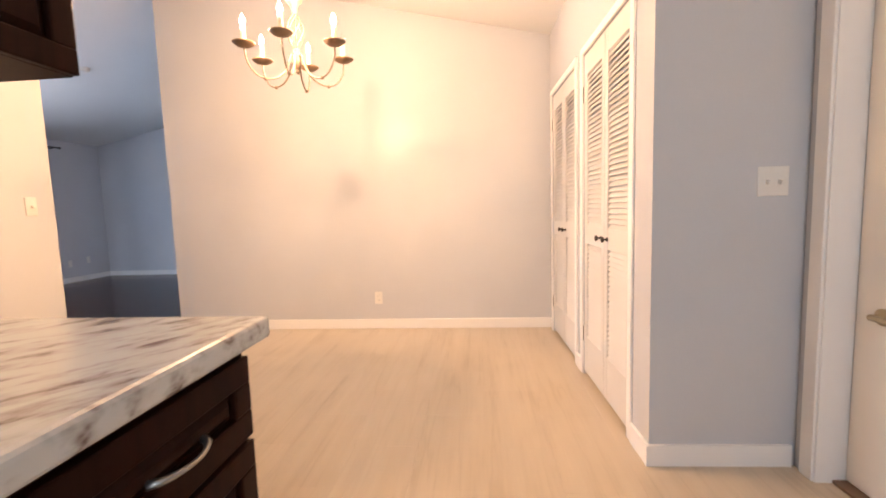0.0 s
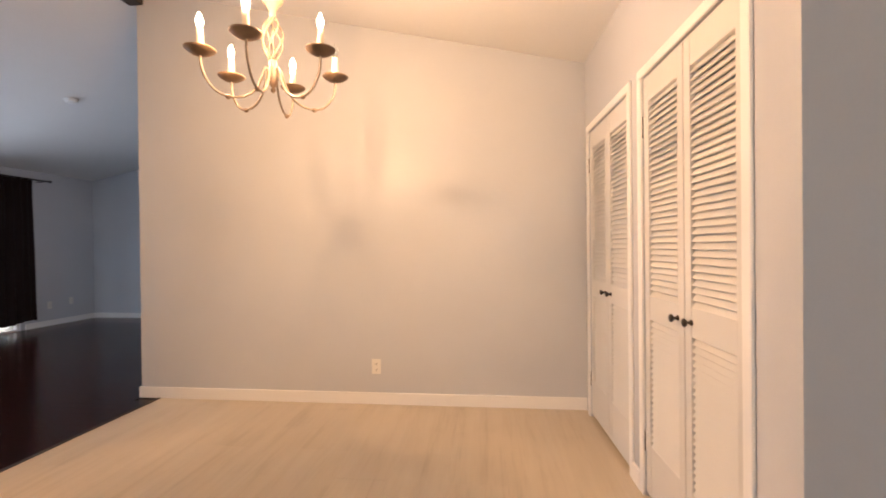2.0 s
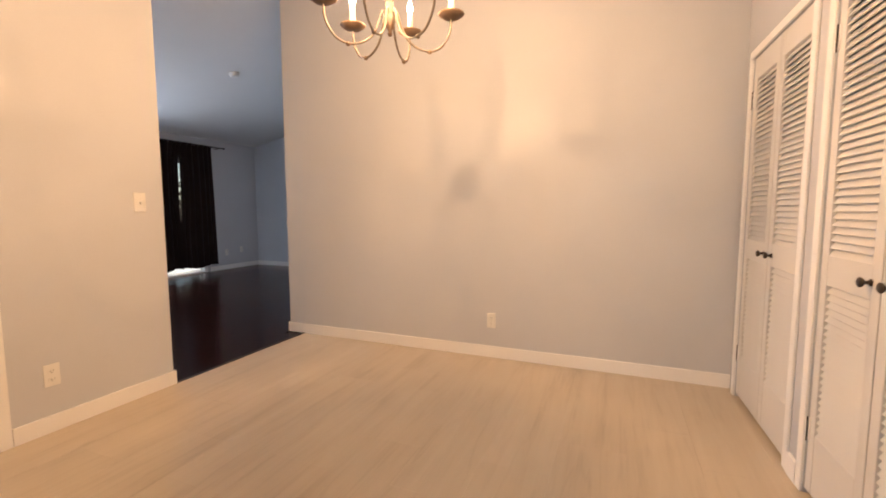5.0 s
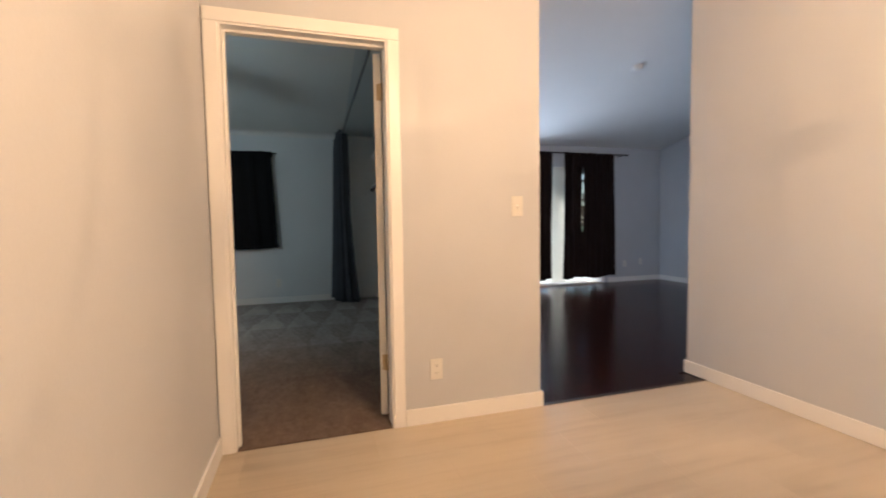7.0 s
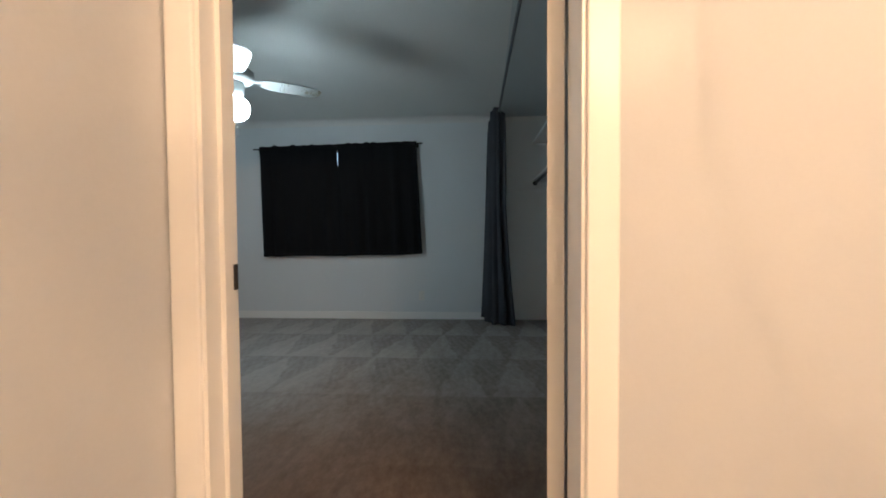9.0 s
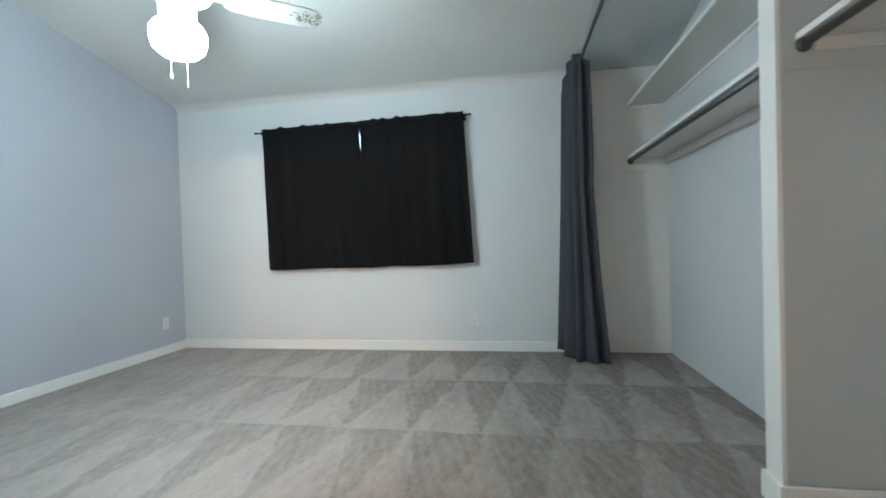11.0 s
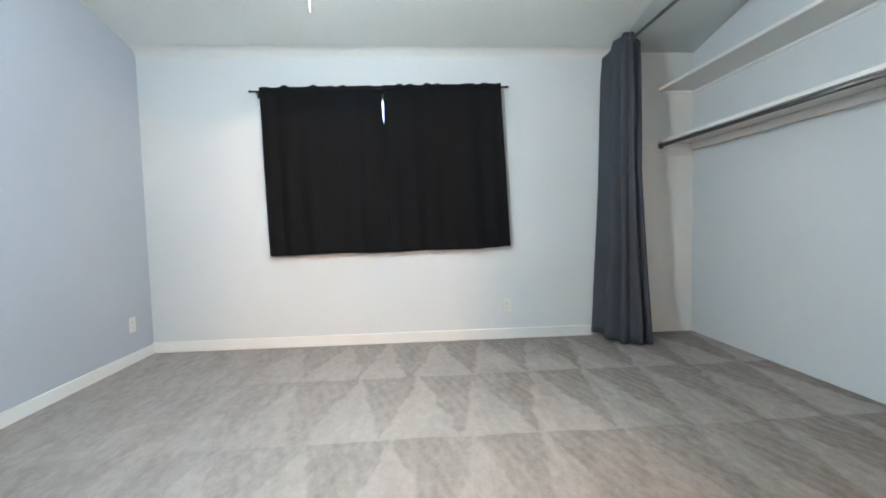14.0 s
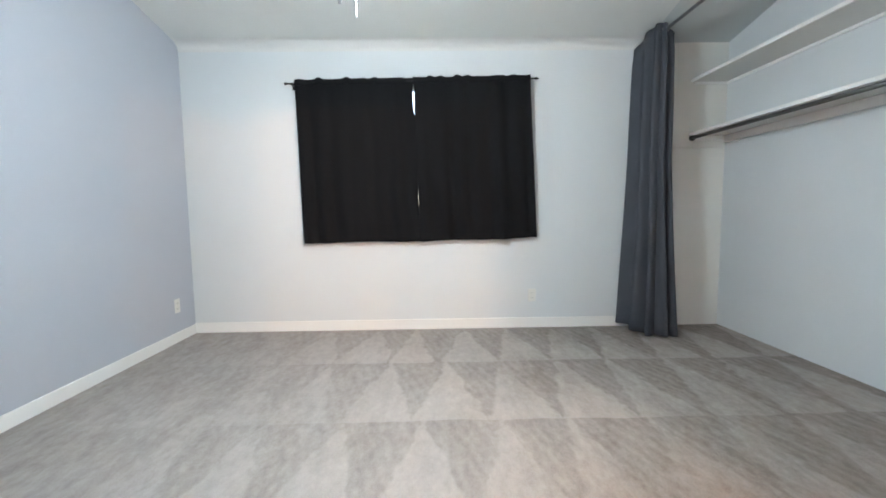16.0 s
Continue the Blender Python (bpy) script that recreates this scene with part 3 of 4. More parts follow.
def louvered_door(m, side):
    """A leaf whose hinge stile is at local y=0; side -1 runs it towards -y. Its face looks to -x."""
    h = holder("louvered_door", "white painted louvered closet door, closed, with a dark knob", "closet door", m, "louvered closet doors")
    w = LEAF_W

    def span(a, b):
        return (a, b) if side > 0 else (-b, -a)
    for a, b in ((0.001, 0.05), (w - 0.05, w - 0.001)):
        part("stile", boxes((0, LEAF_T, *span(a, b), 0.022, 1.9915), bevel=0.002), DOORWHITE, h)
    for z0, z1 in ((0.022, 0.262), (0.852, 0.966), (1.872, 1.9915)):
        part("rail", boxes((0.001, LEAF_T - 0.001, *span(0.05, w - 0.05), z0, z1), bevel=0.002), DOORWHITE, h)
    tilt = pose(0, 0, 0, 0, 32, 0)
    for z0, z1 in ((0.262, 0.852), (0.966, 1.872)):
        count = round((z1 - z0) / 0.0272)
        for i in range(count):
            o = new("slat", SLAT)
            o.parent = h
            o.matrix_local = Matrix.Translation((LEAF_T / 2, side * w / 2, z0 + (i + 0.5) * (z1 - z0) / count)) @ tilt
    k = lathe(bmesh.new(), [(0, 0), (0.012, 0), (0.012, 0.003), (0.0065, 0.006), (0.006, 0.017), (0.012, 0.020), (0.0165, 0.026), (0.0165, 0.030), (0.010, 0.034), (0, 0.035)], 18,
              Matrix.Translation((0, side * (w - 0.052), 0.908)) @ pose(0, 0, 0, 0, -90, 0))
    part("knob", k, BRONZE, h, "dark bronze round knob", True)
    for z in (0.27, 1.76):
        bm = boxes((-0.004, 0.0, *span(0.002, 0.018), z - 0.045, z + 0.045), (-0.003, 0.0, *span(-0.016, -0.001), z - 0.045, z + 0.045))
        tube(bm, [(-0.006, 0, z - 0.047), (-0.006, 0, z + 0.047)], 0.005, 8)
        hinge = part("hinge", bm, TRIM, h, "painted over white hinge")
        # Dark bar added to stand for the shaded gap beside the hinge plate.
        part("gap_bar", tube(bmesh.new(), [(-0.0075, side * 0.0065, z - 0.049), (-0.0075, side * 0.0065, z + 0.049)], 0.003, 8), BRONZE, hinge, "dark bar that stands for the gap beside the hinge")
    return h


leaf_a = louvered_door(EAST_M @ pose(0.004, C1[0], 0), 1)
leaf_b = louvered_door(EAST_M @ pose(0.004, C1[1], 0), -1)
copy_thing(leaf_a, EAST_M @ pose(0.004, C2[0], 0))
copy_thing(leaf_b, EAST_M @ pose(0.004, C2[1], 0))


# ---------------------------------------------------------------- switches and outlets, facing -y before turning
def wall_plate(kind, m, gangs=1):
    w, hgt = 0.070 + 0.046 * (gangs - 1), 0.115
    if kind == "switch":
        h = holder("light_switch", "white plastic toggle light switch on the wall" if gangs == 1 else "white plastic double toggle light switch on the wall", "light switch", m)
    else:
        h = holder("power_outlet", "white plastic double power outlet low on the wall", "power outlet", m, "wall outlets")
    part("plate", boxes((-w / 2, w / 2, -0.006, 0, -hgt / 2, hgt / 2), bevel=0.0025), PLATE, h)
    if kind == "switch":
        for g in range(gangs):
            x = (g - (gangs - 1) / 2) * 0.046
            part("toggle", moved(boxes((-0.005, 0.005, -0.018, 0, -0.008, 0.008), bevel=0.0015), pose(x, -0.005, 0, 22, 0, 0)), PLATE, h)
            for z in (-0.030, 0.030):
                part("screw", lathe(bmesh.new(), [(0, 0.0015), (0.003, 0.001), (0.0035, 0)], 10, pose(x, -0.006, z, 90)), PLATE, h)
    else:
        for z in (-0.021, 0.021):
            r = part("receptacle", boxes((-0.017, 0.017, -0.008, -0.004, z - 0.014, z + 0.014), bevel=0.003), PLATE, h)
            for x in (-0.0065, 0.0065):
                part("slot", boxes((x - 0.001, x + 0.001, -0.0086, -0.0079, z - 0.002, z + 0.006)), SLOT, r)
            part("slot", boxes((-0.002, 0.002, -0.0086, -0.0079, z - 0.009, z - 0.005)), SLOT, r)
        part("screw", lathe(bmesh.new(), [(0, 0.0015), (0.003, 0.001), (0.0035, 0)], 10, pose(0, -0.006, 0, 90)), PLATE, h)
    return h


wall_plate("outlet", pose(-1.408, NORTH, 0.289))
wall_plate("outlet", pose(DIN_W, 3.026, 0.297, 0, 0, 90))
wall_plate("switch", pose(DIN_W, 3.522, 1.188, 0, 0, 90))
wall_plate("switch", EAST_M @ pose(0.454, 0, 1.165), 2)
wall_plate("outlet", pose(WEST, 1.915, 0.290, 0, 0, 90))
wall_plate("outlet", pose(-7.33, BED_SOUTH, 0.296, 0, 0, 180))
wall_plate("outlet", pose(WEST, 7.93, 0.33, 0, 0, 90))
wall_plate("outlet", pose(WEST, 8.285, 0.36, 0, 0, 90))

# ---------------------------------------------------------------- chandelier
CX, CY = -1.405, 3.39
chand = holder("chandelier", "antique ivory six arm chandelier with candle bulbs, one out", "chandelier", pose(CX, CY, 0))
part("finial", lathe(bmesh.new(), [(0, 1.832), (0.008, 1.838), (0.011, 1.846), (0.006, 1.854), (0.014, 1.866), (0.019, 1.876), (0.019, 1.884)], 20), FIXTUREDARK, chand, "dark turned finial", True)
part("hub", lathe(bmesh.new(), [(0.019, 1.882), (0.022, 1.888), (0.022, 1.912), (0.016, 1.922), (0.012, 1.94), (0.017, 1.955), (0.010, 1.97), (0, 1.972)], 20), FIXTURE, chand, smooth=True)
for k in range(6):
    pts, a0 = [], 2 * math.pi * k / 6
    for i in range(17):
        u = i / 16
        r = 0.008 + 0.034 * math.sin(math.pi * u) ** 0.8
        a = a0 + 2.2 * u
        pts.append((r * math.cos(a), r * math.sin(a), 1.965 + 0.175 * u))
    part("twisted_rod", tube(bmesh.new(), pts, 0.0038, 6), FIXTURE, chand, smooth=True)
part("stem", tube(bmesh.new(), [(0, 0, 1.96), (0, 0, 2.17)], 0.004, 8), FIXTURE, chand)
part("top_cup", lathe(bmesh.new(), [(0, 2.132), (0.012, 2.134), (0.014, 2.165), (0.022, 2.18), (0.020, 2.188), (0.040, 2.202), (0.045, 2.222), (0.041, 2.224), (0.012, 2.214), (0, 2.216)], 24), FIXTURE, chand, smooth=True)
arm_pts = [(0.012, 1.905), (0.022, 1.930), (0.032, 1.926), (0.043, 1.888), (0.070, 1.832), (0.115, 1.799), (0.165, 1.792), (0.205, 1.806), (0.232, 1.835), (0.252, 1.875), (0.258, 1.935)]


def smooth_path(pts, n=3):
    out = []
    for i in range(len(pts) - 1):
        p = [Vector(pts[max(0, min(len(pts) - 1, i + k))]) for k in (-1, 0, 1, 2)]
        for j in range(n):
            t = j / n
            out.append(0.5 * ((2 * p[1]) + (p[2] - p[0]) * t + (2 * p[0] - 5 * p[1] + 4 * p[2] - p[3]) * t * t + (3 * p[1] - p[0] - 3 * p[2] + p[3]) * t ** 3))
    return out + [Vector(pts[-1])]


for k in range(6):
    rot = pose(0, 0, 0, 0, 0, 38 + 60 * k)
    arm = part("arm", moved(tube(bmesh.new(), smooth_path([(r, 0, z) for r, z in arm_pts]), 0.0048, 8), rot), FIXTURE, chand, smooth=True)
    part("bead", moved(lathe(bmesh.new(), [(0, -0.012), (0.008, -0.006), (0.010, 0), (0.008, 0.006), (0, 0.012)], 10, pose(0.165, 0, 1.790, 0, 90, 0)), rot), FIXTUREDARK, arm, smooth=True)
    place = rot @ pose(0.258, 0, 1.943)
    part("dish", lathe(bmesh.new(), [(0, -0.017), (0.012, -0.015), (0.034, -0.008), (0.053, 0.005), (0.056, 0.009), (0.052, 0.008), (0.033, -0.004), (0, -0.011)], 24, place), FIXTUREDARK, arm, "bronze brown drip dish", True)
    part("candle", lathe(bmesh.new(), [(0, -0.008), (0.0125, -0.008), (0.0115, 0.088), (0.009, 0.090), (0, 0.088)], 14, place), CANDLE, arm, "ivory candle sleeve", True)
    lit = k != 0
    if lit:
        lamp = new("bulb_light", bpy.data.lights.new("bulb_light", "POINT"))
        lamp.data.energy, lamp.data.color, lamp.data.shadow_soft_size = BULB_WATTS, (1.0, 0.585, 0.315), 0.004
        lamp.matrix_world = pose(CX, CY, 0) @ place @ pose(0, 0, 0.114)
    glow = lathe(bmesh.new(), [(0.005, 0.066), (0.009, 0.073), (0.0135, 0.086), (0.0125, 0.098), (0.006, 0.114), (0.002, 0.124), (0, 0.126)] if lit else
                 [(0.006, 0.066), (0.010, 0.072), (0.0155, 0.086), (0.0145, 0.098), (0.008, 0.114), (0.003, 0.124), (0, 0.127)], 10, place @ pose(0, 0, 0.022))
    part("bulb", glow, BULBGLASS if lit else GLASS, arm, "glowing flame shaped bulb" if lit else "unlit clear flame shaped bulb", True)
top = roof(CX)
part("canopy", lathe(bmesh.new(), [(0, -0.035), (0.014, -0.034), (0.03, -0.02), (0.060, -0.008), (0.062, 0.03), (0, 0.03)], 24, pose(0, 0, top)), FIXTURE, chand, smooth=True)
z, i = 2.215, 0
while z < top - 0.03:
    pts = [(0.008 * math.cos(a), 0, z + 0.019 + (0.013 if math.sin(a) > 0 else -0.013) + 0.006 * math.sin(a)) for a in (math.pi * (0.125 + q / 6) for q in range(12))]
    part("chain_link", moved(tube(bmesh.new(), pts, 0.0022, 5, True), pose(0, 0, 0, 0, 0, 90 * (i % 2) + 20)), FIXTURE, chand)
    z, i = z + 0.0335, i + 1
part("cord", tube(bmesh.new(), [(0.012 * math.cos(q * 0.9), 0.012 * math.sin(q * 0.9), 2.21 + (top - 2.23) * q / 28) for q in range(29)], 0.0022, 5), FIXTURE, chand)

# ---------------------------------------------------------------- dining room ceiling register
reg = holder("ceiling_vent", "white painted slotted ceiling air vent", "vent", Matrix.Translation((-2.90, 4.50, roof(-2.90))) @ pose(0, 0, 0, 0, math.degrees(math.atan(0.2225)), 0))
for r in ((-0.075, -0.055, -0.21, 0.21), (0.055, 0.075, -0.21, 0.21), (-0.055, 0.055, -0.21, -0.19), (-0.055, 0.055, 0.19, 0.21)):
    part("frame", boxes((*r, -0.008, 0.0)), TRIM, reg)
# Flat sheet behind the slats; the duct's shade is put into its grey.
part("backing", boxes((-0.055, 0.055, -0.19, 0.19, -0.001, 0.0)), mat("duct shade grey", (0.40, 0.37, 0.33), 0.7, vary=0.1), reg, "flat grey sheet coloured for the duct's shade")
for i in range(9):
    y = -0.168 + i * 0.042
    part("slat", moved(boxes((-0.055, 0.055, -0.019, 0.019, -0.001, 0.001)), pose(0, y, -0.006, 14 if i > 1 else 32)), TRIM, reg)

# ---------------------------------------------------------------- kitchen end
bm = boxes((KITCH_W + 0.001, -0.860, KITCH_S + 0.001, 1.867, 0.868, 0.91))
bmesh.ops.bevel(bm, geom=bm.edges[:], offset=0.013, segments=4, affect="EDGES", profile=0.6)
thing("countertop", bm, GRANITE, "white and grey veined polished granite countertop", "countertop")


def raised_front(h, name, y0, y1, z0, z1, x, label=""):
    """A drawer or door front on the plane x, looking to +x: a frame round a sunk, bevelled panel."""
    w = 0.048
    front = part(name, boxes((x, x + 0.006, y0 + 0.01, y1 - 0.01, z0 + 0.01, z1 - 0.01)), CABWOOD, h, label)
    for r in ((y0, y1, z0, z0 + w), (y0, y1, z1 - w, z1), (y0, y0 + w, z0 + w, z1 - w), (y1 - w, y1, z0 + w, z1 - w)):
        part("frame_rail", boxes((x, x + 0.019, *r), bevel=0.003), CABWOOD, front)
    if z1 - z0 > 0.14:
        bm = bmesh.new()
        p = [(y0 + w + 0.004, z0 + w + 0.004), (y1 - w - 0.004, z0 + w + 0.004), (y1 - w - 0.004, z1 - w - 0.004), (y0 + w + 0.004, z1 - w - 0.004)]
        q = [(y0 + w + 0.018, z0 + w + 0.018), (y1 - w - 0.018, z0 + w + 0.018), (y1 - w - 0.018, z1 - w - 0.018), (y0 + w + 0.018, z1 - w - 0.018)]
        lo = [bm.verts.new((x + 0.006, *v)) for v in p]
        hi = [bm.verts.new((x + 0.015, *v)) for v in q]
        bm.faces.new(hi)
        for i in range(4):
            bm.faces.new((lo[i], lo[(i + 1) % 4], hi[(i + 1) % 4], hi[i]))
        part("raised_panel", bm, CABWOOD, front)
    return front


def bar_handle(parent, x, y0, y1, z):
    n = 14
    pts = [(x + 0.004 + 0.028 * math.sin(math.pi * i / n) ** 0.6, y0 + (y1 - y0) * i / n, z) for i in range(n + 1)]
    return part("handle", tube(bmesh.new(), pts, [0.0062 - 0.0025 * math.sin(math.pi * i / n) for i in range(n + 1)], 8), STEEL, parent, "arched brushed steel bar handle", True)


def base_cabinet(y0, y1, drawers):
    h = holder("base_cabinet", "dark espresso wood base cabinet with steel handles", "cabinet", pose(0, 0, 0), "kitchen base cabinets")
    part("body", boxes((KITCH_W + 0.002, -0.902, y0 + 0.001, y1 - 0.001, 0.10, 0.867)), CABWOOD, h)
    part("toe_kick", boxes((KITCH_W + 0.002, -0.965, y0 + 0.001, y1 - 0.001, 0.0, 0.10)), CABWOOD, h)
    rows = ((0.700, 0.848), (0.42, 0.690), (0.125, 0.41)) if drawers else ((0.700, 0.848), (0.125, 0.690))
    for z0, z1 in rows:
        f = raised_front(h, "drawer" if z1 - z0 < 0.3 else "door", y0 + 0.012, y1 - 0.012, z0, z1, -0.902)
        if z1 - z0 < 0.3:
            bar_handle(f, -0.883, (y0 + y1) / 2 - 0.056, (y0 + y1) / 2 + 0.056, (z0 + z1) / 2 - 0.004)
    return h


base_cabinet(1.41, 1.832, True)
base_cabinet(0.73, 1.41, False)
base_cabinet(0.12, 0.73, False)
base_cabinet(-0.69, 0.12, False)
base_cabinet(-1.498, -0.69, False)


def upper_cabinet(y0, y1):
    h = holder("wall_cabinet", "dark espresso wood wall cabinet with panelled door", "cabinet", pose(0, 0, 0), "kitchen wall cabinets")
    part("body", boxes((KITCH_W + 0.001, -1.228, y0 + 0.001, y1 - 0.001, 1.373, 2.15)), CABWOOD, h)
    raised_front(h, "door", y0 + 0.006, y1 - 0.004, 1.373, 2.145, -1.228)
    return h


upper_cabinet(1.42, 1.885)
upper_cabinet(0.95, 1.42)
upper_cabinet(0.48, 0.95)
upper_cabinet(0.01, 0.48)

# side door beside the switch
f = casing("door_frame", pose(ALC_E, 0, 0), SIDE_S + 0.004, SIDE_N - 0.012, SIDE_H - 0.012, 0.066, "white painted moulding round the side door")
part("jamb", boxes((ALC_E - 0.002, ALC_E + 0.17, SIDE_N - 0.018, SIDE_N, 0, SIDE_H)), TRIM, f)
part("jamb", boxes((ALC_E - 0.002, ALC_E + 0.17, SIDE_S, SIDE_S + 0.018, 0, SIDE_H)), TRIM, f)
part("head_jamb", boxes((ALC_E - 0.002, ALC_E + 0.17, SIDE_S + 0.018, SIDE_N - 0.018, SIDE_H - 0.018, SIDE_H)), TRIM, f)
part("sill", boxes((ALC_E + 0.06, ALC_E + 0.19, SIDE_S + 0.018, SIDE_N - 0.018, 0.0, 0.014), bevel=0.003), mat("sill brown wood", (0.20, 0.12, 0.07), 0.5, vary=0.2), f, "worn brown wooden sill")
d = holder("door", "cream white side door, closed, with a brass lever", "door", pose(0, 0, 0))
part("leaf", boxes((ALC_E + 0.105, ALC_E + 0.148, SIDE_S + 0.021, SIDE_N - 0.021, 0.018, SIDE_H - 0.021), bevel=0.003), DOORWHITE, d)
lever = bmesh.new()
lathe(lever, [(0, 0.0), (0.030, 0.0), (0.030, 0.006), (0.012, 0.012), (0.011, 0.045), (0, 0.047)], 18, pose(ALC_E + 0.105, SIDE_N - 0.13, 0.680, 0, -90, 0))
tube(lever, [(ALC_E + 0.062, SIDE_N - 0.13, 0.680), (ALC_E + 0.058, SIDE_N - 0.17, 0.682), (ALC_E + 0.060, SIDE_N - 0.23, 0.678)], [0.011, 0.010, 0.008], 10)
part("lever", lever, BRASS, d, "brass door lever", True)

# kitchen window behind
w = holder("window_1", "white framed kitchen window", "window", pose(0, 0, 0), kind="structure")
for r in ((-0.75, -0.70, 1.1, 2.1), (0.50, 0.55, 1.1, 2.1), (-0.70, 0.50, 1.1, 1.15), (-0.70, 0.50, 2.05, 2.1)):
    part("frame", boxes((r[0], r[1], KITCH_S - 0.09, KITCH_S - 0.04, r[2], r[3])), TRIM, w)

# ---------------------------------------------------------------- bedroom door, open into the room
d = holder("bedroom_door", "white flat bedroom door standing open", "door", pose(BED_E - 0.004, JN - 0.006, 0, 0, 0, -19.0))
part("leaf", boxes((-0.735, -0.004, -0.040, -0.001, 0.022, 2.018), bevel=0.0015), DOORWHITE, d)
for z in (0.322, 1.812):
    bm = boxes((-0.0045, -0.0025, -0.026, 0.006, z - 0.044, z + 0.044))
    tube(bm, [(0.002, 0.002, z - 0.046), (0.002, 0.002, z + 0.046)], 0.006, 10)
    part("hinge", bm, BRASS, d, "aged brass butt hinge")
kn = bmesh.new()
for s in (1, -1):
    lathe(kn, [(0, 0), (0.030, 0), (0.030, 0.005), (0.011, 0.010), (0.010, 0.035), (0.024, 0.045), (0.027, 0.056), (0.018, 0.066), (0, 0.068)], 18, pose(-0.672, -0.036 if s > 0 else -0.001, 0.93, 90 * s))
part("door_knob", kn, BRONZE, d, "dark bronze round door knob", True)


# ---------------------------------------------------------------- cloth
def cloth(name, inner, across, rows, parent, material, label="", thick=0.003):
    """A hanging panel. inner(u, v) gives the place for u across and v up, both 0 to 1."""
    bm = bmesh.new()
    front = [[Vector(inner(i / across, j / rows)) for i in range(across + 1)] for j in range(rows + 1)]
    grid = []
    for side in (0, 1):
        lay = []
        for j in range(rows + 1):
            line = []
            for i in range(across + 1):
                p = front[j][i]
                if side:
                    e = front[j][min(across, i + 1)] - front[j][max(0, i - 1)]
                    q = front[min(rows, j + 1)][i] - front[max(0, j - 1)][i]
                    p = p + e.cross(q).normalized() * thick
                line.append(bm.verts.new(p))
            lay.append(line)
        grid.append(lay)
    a, b = grid
    for j in range(rows):
        for i in range(across):
            bm.faces.new((a[j][i], a[j][i + 1], a[j + 1][i + 1], a[j + 1][i]))
            bm.faces.new((b[j][i], b[j + 1][i], b[j + 1][i + 1], b[j][i + 1]))
    for j in range(rows):
        bm.faces.new((a[j][0], a[j + 1][0], b[j + 1][0], b[j][0]))
        bm.faces.new((a[j][across], b[j][across], b[j + 1][across], a[j + 1][across]))
    for i in range(across):
        bm.faces.new((a[0][i], b[0][i], b[0][i + 1], a[0][i + 1]))
        bm.faces.new((a[rows][i], a[rows][i + 1], b[rows][i + 1], b[rows][i]))
    return part(name, bm, material, parent, label, True)


def wave(u, z, seed, folds):
    """Depth of hanging folds, gathered above and looser below."""
    p = noise.noise(Vector((u * 2.3, seed, 0.0)))
    q = noise.noise(Vector((u * folds * 1.1, seed + 4.0, z * 0.35)))
    s = noise.noise(Vector((u * folds * 2.6, seed + 9.0, z * 0.8)))
    return 0.022 * math.sin(2 * math.pi * (folds * u + 0.6 * p)) * (0.75 + 0.5 * p) + 0.030 * q + 0.011 * s


# black window curtains
win = holder("window_curtain", "black blackout window curtain hung on a thin black rod", "curtain", pose(0, 0, 0), "bedroom window curtains")
win2 = holder("window_curtain", "black blackout window curtain hung on a thin black rod", "curtain", pose(0, 0, 0), "bedroom window curtains")
rod_z = lambda y: 2.112 + (y + 0.154) * 0.014


def left_panel(u, v):
    y0, y1 = -0.056 - 0.026 * v, 0.936 - 0.044 * v
    gap = 0.0235 * math.exp(-((v - 0.868) / 0.105) ** 4) + 0.0161 * math.exp(-((v - 0.26) / 0.15) ** 4) - 0.016
    y = y0 + (y1 - gap - y0) * u
    top = rod_z(y) + 0.022 + 0.030 * max(0, noise.noise(Vector((y * 13, 2.0, 0))) - 0.05) ** 0.7 * min(1, 6 * u)
    low = 0.783 + 0.006 * u - 0.004 * math.sin(9 * u)
    z = low + (top - low) * v
    k = 0.35 + 0.65 * (1 - v) if v < 0.97 else 0.35
    crease = 0.022 * math.exp(-((u - 0.57) / 0.05) ** 2) - 0.012 * math.exp(-((u - 0.68) / 0.06) ** 2)
    return (-7.520 + (1.25 * wave(u, z, 1.0, 5) + crease) * k * (1 - u ** 6) - 0.018 * u ** 6 + 0.012 * max(0, v - 0.85) / 0.15, y, z)


def right_panel(u, v):
    y0, y1 = 0.938 - 0.044 * v, 1.936 - 0.062 * v
    gap = 0.007 * math.exp(-((v - 0.90) / 0.075) ** 2)
    y = y0 + gap + (y1 - y0 - gap) * u
    top = rod_z(y) + 0.022 + 0.030 * max(0, noise.noise(Vector((y * 13, 7.0, 0))) - 0.05) ** 0.7 * min(1, 6 * (1 - u))
    low = 0.782 + 0.026 * u + 0.005 * math.sin(7 * u)
    z = low + (top - low) * v
    k = 0.4 + 0.6 * (1 - v) if v < 0.97 else 0.4
    return (-7.520 + 1.3 * wave(u, z, 6.0, 6) * k * min(1, 8 * u) + 0.010 * max(0, v - 0.85) / 0.15, y, z)


